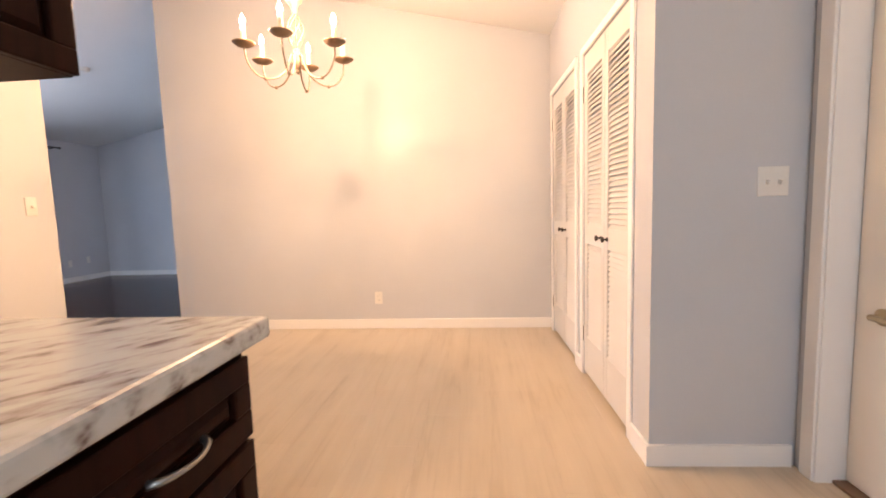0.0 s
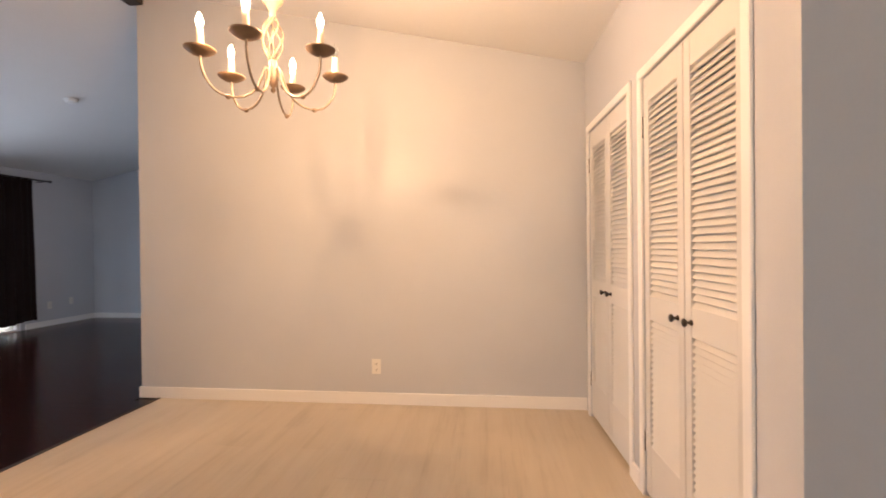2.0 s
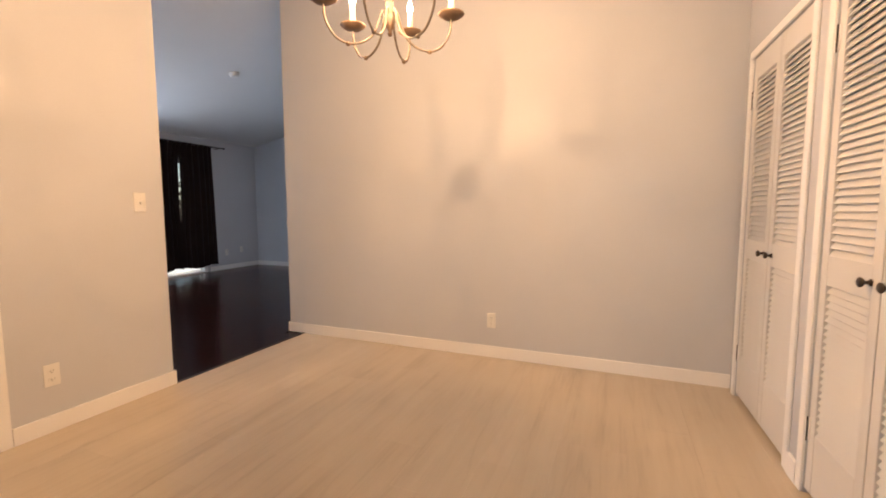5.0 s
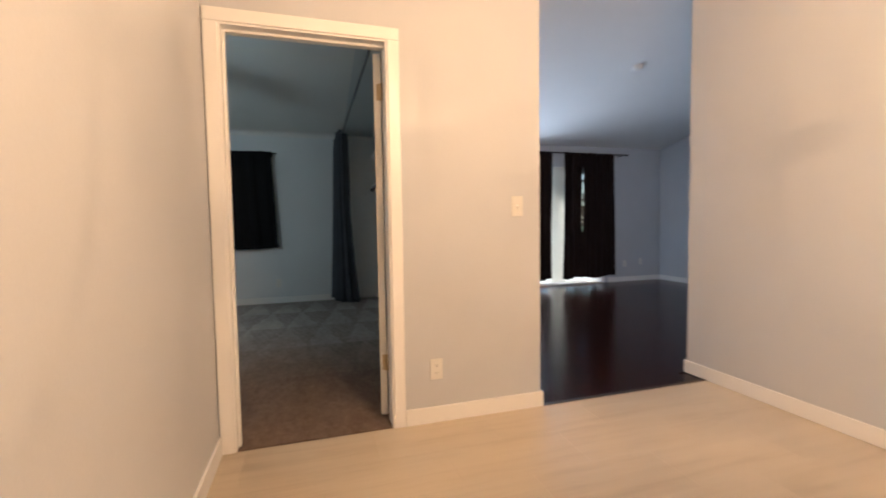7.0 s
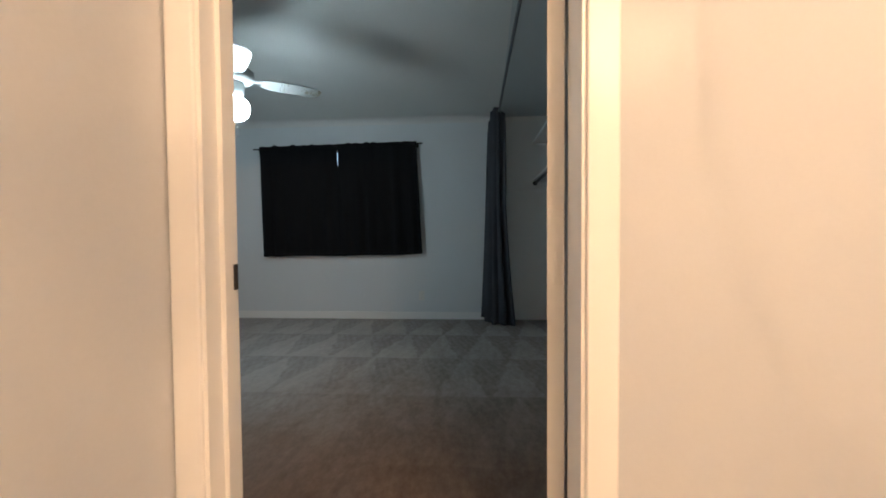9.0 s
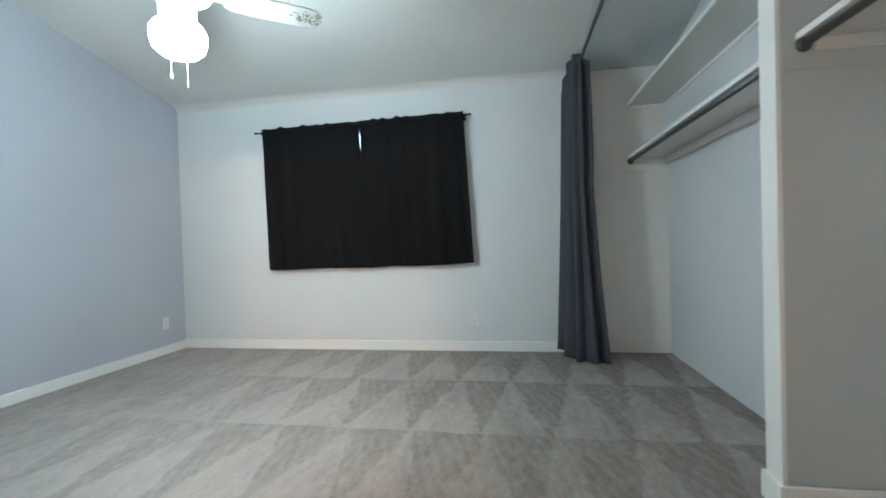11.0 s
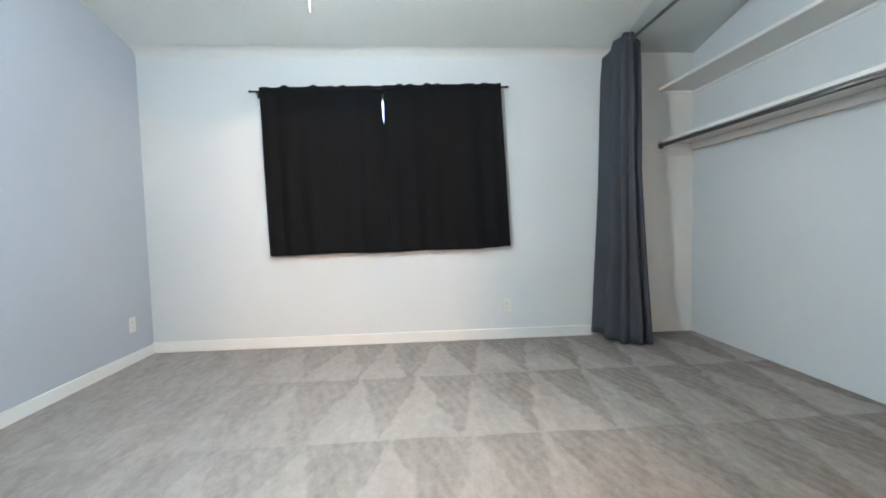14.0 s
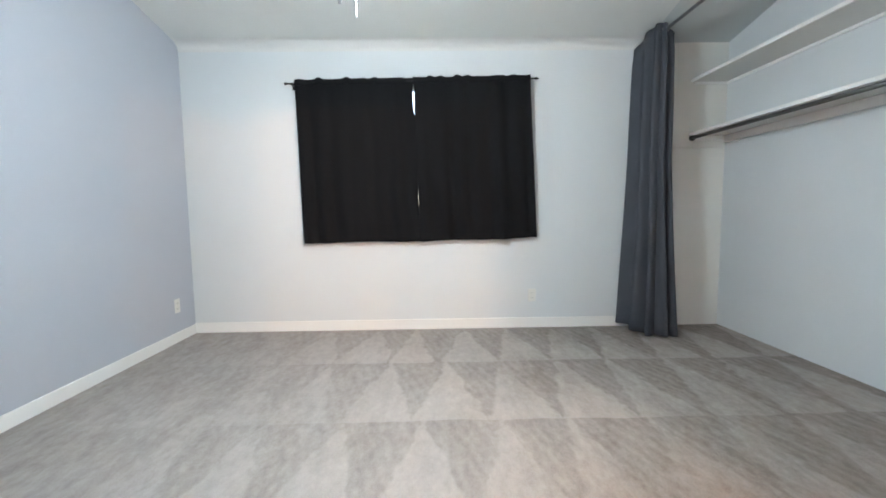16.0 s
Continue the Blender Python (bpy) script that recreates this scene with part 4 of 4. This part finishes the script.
cloth("panel", left_panel, 90, 40, win, BLACKCLOTH)
cloth("panel", right_panel, 90, 40, win2, BLACKCLOTH)
for side, pocket in ((win, left_panel), (win2, right_panel)):
    cloth("rod_pocket", lambda u, v: Vector(pocket(u, 0.965 + 0.035 * v)) + Vector((0.004, 0, 0.002 * v)), 90, 3, side, BLACKCLOTH)
rod = holder("curtain_rod", "thin black metal curtain rod above the window", "curtain rod", pose(0, 0, 0))
part("pole", tube(bmesh.new(), [(-7.524, -0.143, rod_z(-0.135)), (-7.524, 1.915, rod_z(1.905))], 0.0065, 10), BLACKMETAL, rod, smooth=True)
for y in (-0.158, 1.928):
    part("finial", lathe(bmesh.new(), [(0, -0.02), (0.009, -0.016), (0.006, -0.008), (0.011, 0), (0.009, 0.012), (0, 0.016)], 12, pose(-7.524, y, rod_z(y), 90)), BLACKMETAL, rod, smooth=True)
for y in (-0.110, 1.880):
    part("bracket", boxes((WEST, -7.52, y - 0.005, y + 0.005, rod_z(y) - 0.012, rod_z(y) - 0.004), (WEST, WEST + 0.004, y - 0.012, y + 0.012, rod_z(y) - 0.04, rod_z(y) + 0.02)), BLACKMETAL, rod)
w = holder("window_2", "white framed bedroom window behind black curtains", "window", pose(0, 0, 0), kind="structure")
for r in ((WIN_S, WIN_S + 0.05, WIN_B, WIN_T), (WIN_N - 0.05, WIN_N, WIN_B, WIN_T), (WIN_S + 0.05, WIN_N - 0.05, WIN_B, WIN_B + 0.05), (WIN_S + 0.05, WIN_N - 0.05, WIN_T - 0.05, WIN_T)):
    part("frame", boxes((WEST - 0.10, WEST - 0.05, *r)), TRIM, w)
pane = part("pane", boxes((WEST - 0.078, WEST - 0.072, WIN_S + 0.05, WIN_N - 0.05, WIN_B + 0.05, WIN_T - 0.05)), GLASS, w)
pane.visible_shadow = False

# grey closet curtain, pushed to the wall
ROD_Y, ROD_Z = 2.845, 2.405
cc = holder("closet_curtain", "slate grey grommet curtain bunched against the wall", "curtain", pose(0, 0, 0))


def bunched(u, v):
    """Pleats gathered along a bent line that opens out towards the floor."""
    top = Vector((-7.50, 2.752)), Vector((-7.10, 2.760)), Vector((-7.23, 2.905))
    low = Vector((-7.53, 2.675)), Vector((-7.05, 2.735)), Vector((-7.24, 3.005))
    w = 0.25 + 0.75 * v
    a, b, c = (low[i].lerp(top[i], min(1, (v ** 0.8, w * v + 0.1 * v, 1.7 * v)[i])) for i in range(3))
    p = a * (1 - u) ** 2 + b * 2 * u * (1 - u) + c * u * u
    d = ((b - a) * (1 - u) + (c - b) * u).normalized()
    amp = (0.046 - 0.021 * v) * (0.8 + 0.5 * noise.noise(Vector((u * 5, 2.0, 0.6 * v))))
    p = p + Vector((d.y, -d.x)) * amp * math.sin(2 * math.pi * (4.2 * u + 0.40 * noise.noise(Vector((u * 3, v * 1.5, 5.0)))) + 0.8) * (1.0 if v < 0.96 else 0.7)
    z = 0.012 + 0.035 * (1 - u) * (1 - u) + 0.008 * math.sin(11 * u)
    high = 2.455 - 0.085 * abs(2 * u - 1.1) ** 2
    return (p.x, p.y, z + (high - z) * v)


cloth("cloth", bunched, 180, 36, cc, GREYCLOTH)
for i in range(5):
    part("grommet", moved(tube(bmesh.new(), [(0, 0.022 * math.cos(a), 0.022 * math.sin(a)) for a in (2 * math.pi * q / 16 for q in range(16))], 0.004, 6, True), pose(-7.47 + 0.065 * i, ROD_Y, ROD_Z)), STEEL, cc, "bright metal grommet")
r = holder("closet_curtain_rod", "grey metal tension rod across the closet front", "curtain rod", pose(0, 0, 0))
part("pole", tube(bmesh.new(), [(WEST + 0.001, ROD_Y, ROD_Z), (BED_E - 0.001, ROD_Y, ROD_Z)], 0.0125, 12), GREYROD, r, smooth=True)
for x in (WEST + 0.012, BED_E - 0.012):
    part("end_cap", lathe(bmesh.new(), [(0, -0.012), (0.019, -0.012), (0.019, 0.012), (0, 0.012)], 14, pose(x, ROD_Y, ROD_Z, 0, 90)), GREYROD, r)
part("tie_hook", boxes((WEST, WEST + 0.03, 2.99, 3.01, 2.335, 2.36), bevel=0.004), PLATE, r, "small white hook")

# ---------------------------------------------------------------- closet fittings
DIV0, DIV1, DIV_Y = -5.460, -5.368, 3.225
bm = bmesh.new()
wall_block(bm, DIV0, DIV1, DIV_Y, CLOSET_BACK)
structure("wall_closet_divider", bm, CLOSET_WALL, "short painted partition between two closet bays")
bm = bmesh.new()
wall_block(bm, DIV0 - 0.004, DIV1 + 0.004, DIV_Y - 0.016, DIV_Y)
structure("trim", bm, TRIM, "white painted board on the partition's end", "trim")
board("baseboard", DIV0 - 0.018, DIV1 + 0.018, DIV_Y - 0.030, DIV_Y - 0.016, 0.10)
board("baseboard", DIV1 + 0.004, DIV1 + 0.018, DIV_Y - 0.016, CLOSET_BACK, 0.10)
board("baseboard", DIV0 - 0.018, DIV0 - 0.004, DIV_Y - 0.016, CLOSET_BACK, 0.10)
for x0, x1 in ((WEST, DIV0), (DIV1, BED_E)):
    for z in (1.668, 2.118):
        high = z > 2
        s = holder("closet_shelf", "white painted closet shelf high under the ceiling" if high else "white painted closet shelf over a hanging rod", "shelf", pose(0, 0, 0), "closet shelves")
        part("board", boxes((x0 + 0.001, x1 - 0.001, 3.286, CLOSET_BACK - 0.001, z, z + 0.019), bevel=0.002), DOORWHITE, s)
        part("edge_strip", boxes((x0 + 0.001, x1 - 0.001, 3.272, 3.286, z - 0.003, z + 0.021), bevel=0.002), TRIM, s)
        deep = 0.020 if high else 0.062
        part("back_cleat", boxes((x0 + 0.001, x1 - 0.001, CLOSET_BACK - 0.019, CLOSET_BACK - 0.001, z - deep, z - 0.001), bevel=0.002), TRIM, s)
        for a, b in ((x0 + 0.001, x0 + 0.019), (x1 - 0.019, x1 - 0.001)):
            part("side_cleat", boxes((a, b, 3.304 if high else 3.325, CLOSET_BACK - 0.020, z - (0.020 if high else 0.046), z - 0.001), bevel=0.002), TRIM, s)
        if high:
            continue
        # wide boards on the end walls that carry shelf and rod
        for a, b, south, paint in ((x0 + 0.001, x0 + 0.010, 2.93 if x0 == WEST else DIV_Y + 0.004, CLOSET_END if x0 == WEST else CLOSET_WALL), (x1 - 0.010, x1 - 0.001, DIV_Y + 0.004, CLOSET_WALL)):
            part("end_board", boxes((a, b, south, CLOSET_BACK - 0.020, z - 0.104, z - 0.004), bevel=0.0025), paint, s)
    r = holder("closet_rod", "dull grey steel closet hanging rod under a shelf edge", "hanging rod", pose(0, 0, 0), "closet rods")
    part("pole", tube(bmesh.new(), [(x0 + 0.003, 3.292, 1.645), (x1 - 0.003, 3.292, 1.645)], 0.0135, 12), CLOSETROD, r, smooth=True)
    for x, a in ((x0 + 0.012, 90), (x1 - 0.012, -90)):
        part("socket", lathe(bmesh.new(), [(0, 0), (0.026, 0), (0.026, 0.004), (0.019, 0.008), (0.018, 0.024), (0.0137, 0.024)], 16, pose(x, 3.292, 1.645, 0, a)), CLOSETROD, r, smooth=True)

# ---------------------------------------------------------------- ceiling fan
FX, FY = -5.485, 0.761
fan = holder("ceiling_fan", "white ceiling fan at rest with a lit globe and pull chains", "ceiling fan", pose(FX, FY, 0))
top = roof(FX)
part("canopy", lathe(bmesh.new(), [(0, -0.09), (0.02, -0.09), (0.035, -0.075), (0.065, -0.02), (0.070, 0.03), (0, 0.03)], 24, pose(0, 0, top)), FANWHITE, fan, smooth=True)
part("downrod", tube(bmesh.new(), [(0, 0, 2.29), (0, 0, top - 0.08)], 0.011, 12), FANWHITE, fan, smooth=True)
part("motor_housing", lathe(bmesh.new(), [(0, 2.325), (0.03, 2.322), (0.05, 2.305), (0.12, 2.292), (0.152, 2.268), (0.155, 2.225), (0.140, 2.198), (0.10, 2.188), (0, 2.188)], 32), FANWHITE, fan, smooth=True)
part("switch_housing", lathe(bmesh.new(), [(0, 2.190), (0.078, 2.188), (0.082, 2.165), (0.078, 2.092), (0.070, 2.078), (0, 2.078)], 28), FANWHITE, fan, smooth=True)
part("globe", lathe(bmesh.new(), [(0.056, 2.080), (0.072, 2.073), (0.104, 2.050), (0.118, 2.022), (0.119, 1.985), (0.108, 1.945), (0.078, 1.918), (0.04, 1.907), (0, 1.904)], 28), GLOBE, fan, "glowing opal glass globe", True)
for (dx, dy), low, kn in (((-0.023, 0.021), 1.770, 0.004), ((0.018, -0.031), 1.800, 0.014)):
    c = part("pull_chain", tube(bmesh.new(), [(dx, dy, 1.91), (dx, dy, 1.86), (dx, dy, low)], 0.0012, 6), TRIM, fan)
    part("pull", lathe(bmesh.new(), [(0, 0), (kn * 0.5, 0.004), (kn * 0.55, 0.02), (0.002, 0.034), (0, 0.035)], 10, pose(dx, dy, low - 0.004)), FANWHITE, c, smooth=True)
outline = [(0.20, -0.040), (0.24, -0.056), (0.32, -0.066), (0.45, -0.070), (0.58, -0.068), (0.635, -0.058), (0.655, -0.035), (0.662, 0.0), (0.655, 0.035), (0.635, 0.058), (0.58, 0.068), (0.45, 0.070), (0.32, 0.066), (0.24, 0.056), (0.20, 0.040)]
for k in range(4):
    m = pose(0, 0, 2.215, 0, 0, 125 + 90 * k) @ pose(0, 0, 0, -13, 0.8, 0)
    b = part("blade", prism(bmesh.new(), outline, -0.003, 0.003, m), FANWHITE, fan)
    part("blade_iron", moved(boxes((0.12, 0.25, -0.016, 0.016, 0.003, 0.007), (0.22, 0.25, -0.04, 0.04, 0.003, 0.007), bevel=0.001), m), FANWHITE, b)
    rnd = random.Random(5)
    for cx, cy, n, spread in ((0.61, 0.0, 40, 0.038), (0.54, 0.0, 20, 0.030), (0.37, 0.035, 8, 0.028), (0.37, -0.035, 8, 0.028)):
        bm = bmesh.new()
        for q in range(n):
            a = rnd.uniform(0, 360)
            petal = [(0, 0), (0.005, 0.003), (0.012, 0.003), (0.018, 0), (0.012, -0.003), (0.005, -0.003)]
            prism(bm, petal, -0.0042, -0.0031, m @ pose(cx + rnd.uniform(-spread, spread), cy + rnd.uniform(-spread, spread), 0, 0, 0, a))
        tagged(part("stencil", bm, STENCIL, b, "faded gold brown floral stencil"), kind="stuff")

# ---------------------------------------------------------------- living room
def drape(y0, y1, seed, folds, flare0=0.0, flare1=0.0, opening=0.0):
    h = holder("drape", "dark brown floor length drape over the glass door", "curtain", pose(0, 0, 0), "living room drapes")

    def shape(u, v):
        a, b = y0 + flare0 * (1 - v), y1 + flare1 * (1 - v)
        z = 0.128 + (2.305 - 0.128) * v + 0.02 * (1 - v) * math.sin(7 * u + seed)
        slit = (opening * math.exp(-((v - 0.640) / 0.27) ** 16)) * (u if opening < 0 else 1 - u)
        return (-7.47 + 1.5 * wave(u, z, seed, folds), a + (b - a) * u + slit, z)
    cloth("panel", shape, 70, 60, h, BROWNCLOTH)
    cloth("rod_pocket", lambda u, v: Vector(shape(u, 0.968 + 0.034 * v)) + Vector((0.005, 0, 0)), 70, 3, h, BROWNCLOTH)
    return h


drape(5.98, 6.365, 2.0, 4)
drape(6.58, 6.962, 3.0, 5, -0.03, 0.0, -0.040)
drape(6.930, 7.590, 8.0, 6, 0.0, 0.03, 0.028)
rod = holder("curtain_rod", "dark metal curtain rod over the glass door", "curtain rod", pose(0, 0, 0))
part("pole", tube(bmesh.new(), [(-7.47, 4.1, 2.30), (-7.47, 7.86, 2.30)], 0.012, 10), BLACKMETAL, rod, smooth=True)
for y in (4.09, 7.87):
    part("finial", lathe(bmesh.new(), [(0, -0.025), (0.016, -0.018), (0.012, -0.006), (0.020, 0.004), (0.014, 0.02), (0, 0.026)], 12, pose(-7.47, y, 2.30, 90)), BLACKMETAL, rod, smooth=True)
for y in (4.2, 5.9, 7.75):
    part("bracket", boxes((WEST, -7.47, y - 0.006, y + 0.006, 2.275, 2.287)), BLACKMETAL, rod)

d = holder("sliding_door", "white framed glass sliding door to the garden", "sliding door", pose(0, 0, 0), kind="structure")
part("frame_side", boxes((WEST - 0.12, WEST - 0.02, SLIDE_S, SLIDE_S + 0.05, 0, SLIDE_H)), TRIM, d)
part("frame_side", boxes((WEST - 0.12, WEST - 0.02, SLIDE_N - 0.05, SLIDE_N, 0, SLIDE_H)), TRIM, d)
part("frame_head", boxes((WEST - 0.12, WEST - 0.02, SLIDE_S + 0.05, SLIDE_N - 0.05, SLIDE_H - 0.05, SLIDE_H)), TRIM, d)
part("frame_sill", boxes((WEST - 0.14, WEST - 0.01, SLIDE_S + 0.05, SLIDE_N - 0.05, 0.0, 0.03)), TRIM, d)
for i, (y0, y1) in enumerate(((SLIDE_S + 0.05, 5.5), (5.45, 6.50), (6.45, SLIDE_N - 0.05))):
    x = WEST - 0.10 + 0.034 * (i % 2)
    s = part("sash", boxes((x, x + 0.03, y0, y0 + 0.06, 0.03, SLIDE_H - 0.05), (x, x + 0.03, y1 - 0.06, y1, 0.03, SLIDE_H - 0.05), (x, x + 0.03, y0 + 0.06, y1 - 0.06, 0.03, 0.055),
                           (x, x + 0.03, y0 + 0.06, y1 - 0.06, SLIDE_H - 0.11, SLIDE_H - 0.05)), TRIM, d)
    g = part("pane", boxes((x + 0.012, x + 0.018, y0 + 0.06, y1 - 0.06, 0.055, SLIDE_H - 0.11)), GLASS, s)
    g.visible_shadow = False
# vertical blinds drawn together beside the glass
VANE = bpy.data.materials.new("blind vane white")
VANE.use_nodes = True
vn, vl = VANE.node_tree.nodes, VANE.node_tree.links
tr, mx = vn.new("ShaderNodeBsdfTranslucent"), vn.new("ShaderNodeMixShader")
tr.inputs[0].default_value = (0.94, 0.93, 0.90, 1)
vn["Principled BSDF"].inputs["Base Color"].default_value = (0.80, 0.80, 0.78, 1)
mx.inputs[0].default_value = 0.85
vl.new(vn["Principled BSDF"].outputs[0], mx.inputs[1]), vl.new(tr.outputs[0], mx.inputs[2]), vl.new(mx.outputs[0], vn["Material Output"].inputs[0])
blind = holder("vertical_blind", "white vertical blind slats behind the drapes", "blind", pose(0, 0, 0))
for i in range(8):
    part("vane", moved(boxes((-0.0008, 0.0008, -0.042, 0.042, 0.06, 2.02)), pose(-7.535, 6.34 + 0.036 * i, 0, 0, 0, -38)), VANE, blind)
part("head_rail", boxes((-7.56, -7.515, SLIDE_S, SLIDE_N, 2.02, 2.06)), PLATE, blind)
det = holder("smoke_detector", "round white smoke detector on the ceiling", "smoke detector", Matrix.Translation((-5.25, 6.15, roof(-5.25))) @ pose(0, 0, 0, 0, -math.degrees(math.atan(0.2065)), 0))
part("base", lathe(bmesh.new(), [(0, 0.004), (0.068, 0.004), (0.068, -0.012), (0.060, -0.016), (0, -0.016)], 28), PLATE, det, smooth=False)
part("cover", lathe(bmesh.new(), [(0.058, -0.014), (0.056, -0.030), (0.040, -0.040), (0.018, -0.042), (0, -0.042)], 28), PLATE, det, smooth=True)

# ---------------------------------------------------------------- garden outside the glass
bm = boxes((-400, WEST - 0.14, -400, 400, -0.3, -0.12), (WEST - 0.14, 400, -400, 400, -0.5, -0.3))
structure("ground", bm, EARTH, "rough green lawn outside the house", "lawn")
bm = boxes((WEST - 3.2, WEST - 0.141, 3.2, 9.5, -0.14, -0.03), bevel=0.01)
structure("patio", bm, mat("patio concrete", (0.66, 0.64, 0.60), 0.85, vary=0.12, scale=3, fine=0.15, fine_scale=80, bump=0.5), "pale concrete patio outside the glass door", "patio")
leaf_bm = bmesh.new()
prism(leaf_bm, [(-0.13, 0), (-0.04, 0.05), (0.07, 0.042), (0.14, 0), (0.07, -0.042), (-0.04, -0.05)], -0.001, 0.001)
leaf_bm.verts.ensure_lookup_table()
LEAF_PTS = [v.co.copy() for v in leaf_bm.verts]
LEAF_FACES = [[v.index for v in f.verts] for f in leaf_bm.faces]
leaf_bm.free()


def shrub(x, y, h, seed):
    rnd = random.Random(seed)
    s = holder("garden_tree", "leafy green garden tree beyond the glass door", "tree", pose(x, y, -0.12), "garden trees")
    bm = tube(bmesh.new(), [(0, 0, -0.05), (0.04, 0.02, h * 0.35), (0.0, 0.06, h * 0.75)], [0.09, 0.06, 0.02], 8)
    for q in range(6):
        a, z = rnd.uniform(0, 6.28), h * rnd.uniform(0.25, 0.6)
        tube(bm, [(0.02, 0.02, z), (0.5 * math.cos(a), 0.5 * math.sin(a), z + 0.4), (0.9 * math.cos(a), 0.9 * math.sin(a), z + 0.9)], [0.03, 0.02, 0.008], 6)
    part("trunk", bm, BARK, s)
    pts, faces = [], []
    for q in range(2400):
        a, r, z = rnd.uniform(0, 6.28), 1.25 * rnd.random() ** 0.5, rnd.uniform(0.12, 1.0) * h
        r *= 0.55 + 0.6 * noise.noise(Vector((math.cos(a) * 1.5, math.sin(a) * 1.5, z * 1.2 + seed)))
        m = pose(r * math.cos(a), r * math.sin(a), z, rnd.uniform(-60, 60), rnd.uniform(-60, 60), rnd.uniform(0, 360))
        base = len(pts)
        pts += [m @ c for c in LEAF_PTS]
        faces += [[base + i for i in f] for f in LEAF_FACES]
    me = bpy.data.meshes.new("crown")
    me.from_pydata([tuple(p) for p in pts], [], faces)
    me.materials.append(LEAF)
    c = tagged(new("crown", me), kind="stuff")
    c.parent = s


for i, (x, y, h) in enumerate(((-11.0, 7.6, 3.2), (-11.6, 9.6, 3.6), (-10.6, 5.4, 2.8), (-12.5, 3.0, 3.4), (-12.2, 0.6, 3.0), (-13.5, 11.8, 3.8), (-10.8, 8.7, 2.6), (-12.6, 10.4, 4.2), (-10.4, 10.3, 2.4), (-12.9, 8.6, 4.0), (-10.1, 9.1, 3.1), (-11.0, 10.4, 3.7), (-9.6, 8.5, 2.3), (-14.2, 12.6, 5.2), (-15.0, 11.2, 5.6))):
    shrub(x, y, h, i + 3)

# ---------------------------------------------------------------- floor pieces
TX, TY = 0.305, 0.61
tile_bm = boxes((0.0003, TX - 0.0003, 0.0003, TY - 0.0003, -0.003, 0.0))
TILE_ME = mesh_of("floor_tile", tile_bm, TILE)
floor_ob = bpy.data.objects["floor"]
col, x = 0, DIN_W
while x < 1.04:
    y = KITCH_S - 0.1 - (TY * 0.5 if col % 2 else 0)
    while y < NORTH:
        x1, y1 = min(x + TX, 1.05), min(y + TY, NORTH + 0.02)
        o = new("floor_tile", TILE_ME)
        o.parent = floor_ob
        o.location = (x, y, 0)
        if y + TY > NORTH + 0.05:
            o.scale = (1, (NORTH + 0.03 - y) / TY, 1)
        y += TY
    x, col = x + TX, col + 1
BW = 0.095
bm = boxes((-7.7, LIV_E, 3.63, LIV_N + 0.05, -0.10, -0.004), (LIV_E, DIN_W - 0.004, LIV_S - 0.03, NORTH, -0.10, -0.004))
floor2 = structure("floor_living", bm, FLOORWOOD, "dark glossy hardwood floor", "floor")
board_me = mesh_of("floor_board", boxes((0.0006, 1.2994, 0.0006, BW - 0.0006, -0.005, 0.0)), FLOORWOOD)
rnd = random.Random(11)
y, rows = LIV_S - 0.03, 0
while y < LIV_N:
    east = DIN_W - 0.004 if y + BW < NORTH else LIV_E
    x = -7.7 - rnd.uniform(0, 1.2)
    while x < east - 0.02:
        o = new("floor_board", board_me)
        o.parent = floor2
        a, b = max(x, -7.7), min(x + 1.3, east)
        o.location, o.scale = (a, y, 0), ((b - a) / 1.3, 1, 1)
        x += 1.3
    y, rows = y + BW, rows + 1
strip = boxes((DIN_W - 0.012, DIN_W + 0.012, LIV_S + 0.014, NORTH - 0.015, 0.0005, 0.006), bevel=0.002)
structure("threshold_strip", strip, BEAMWOOD, "dark wooden strip between tile and hardwood", "trim")
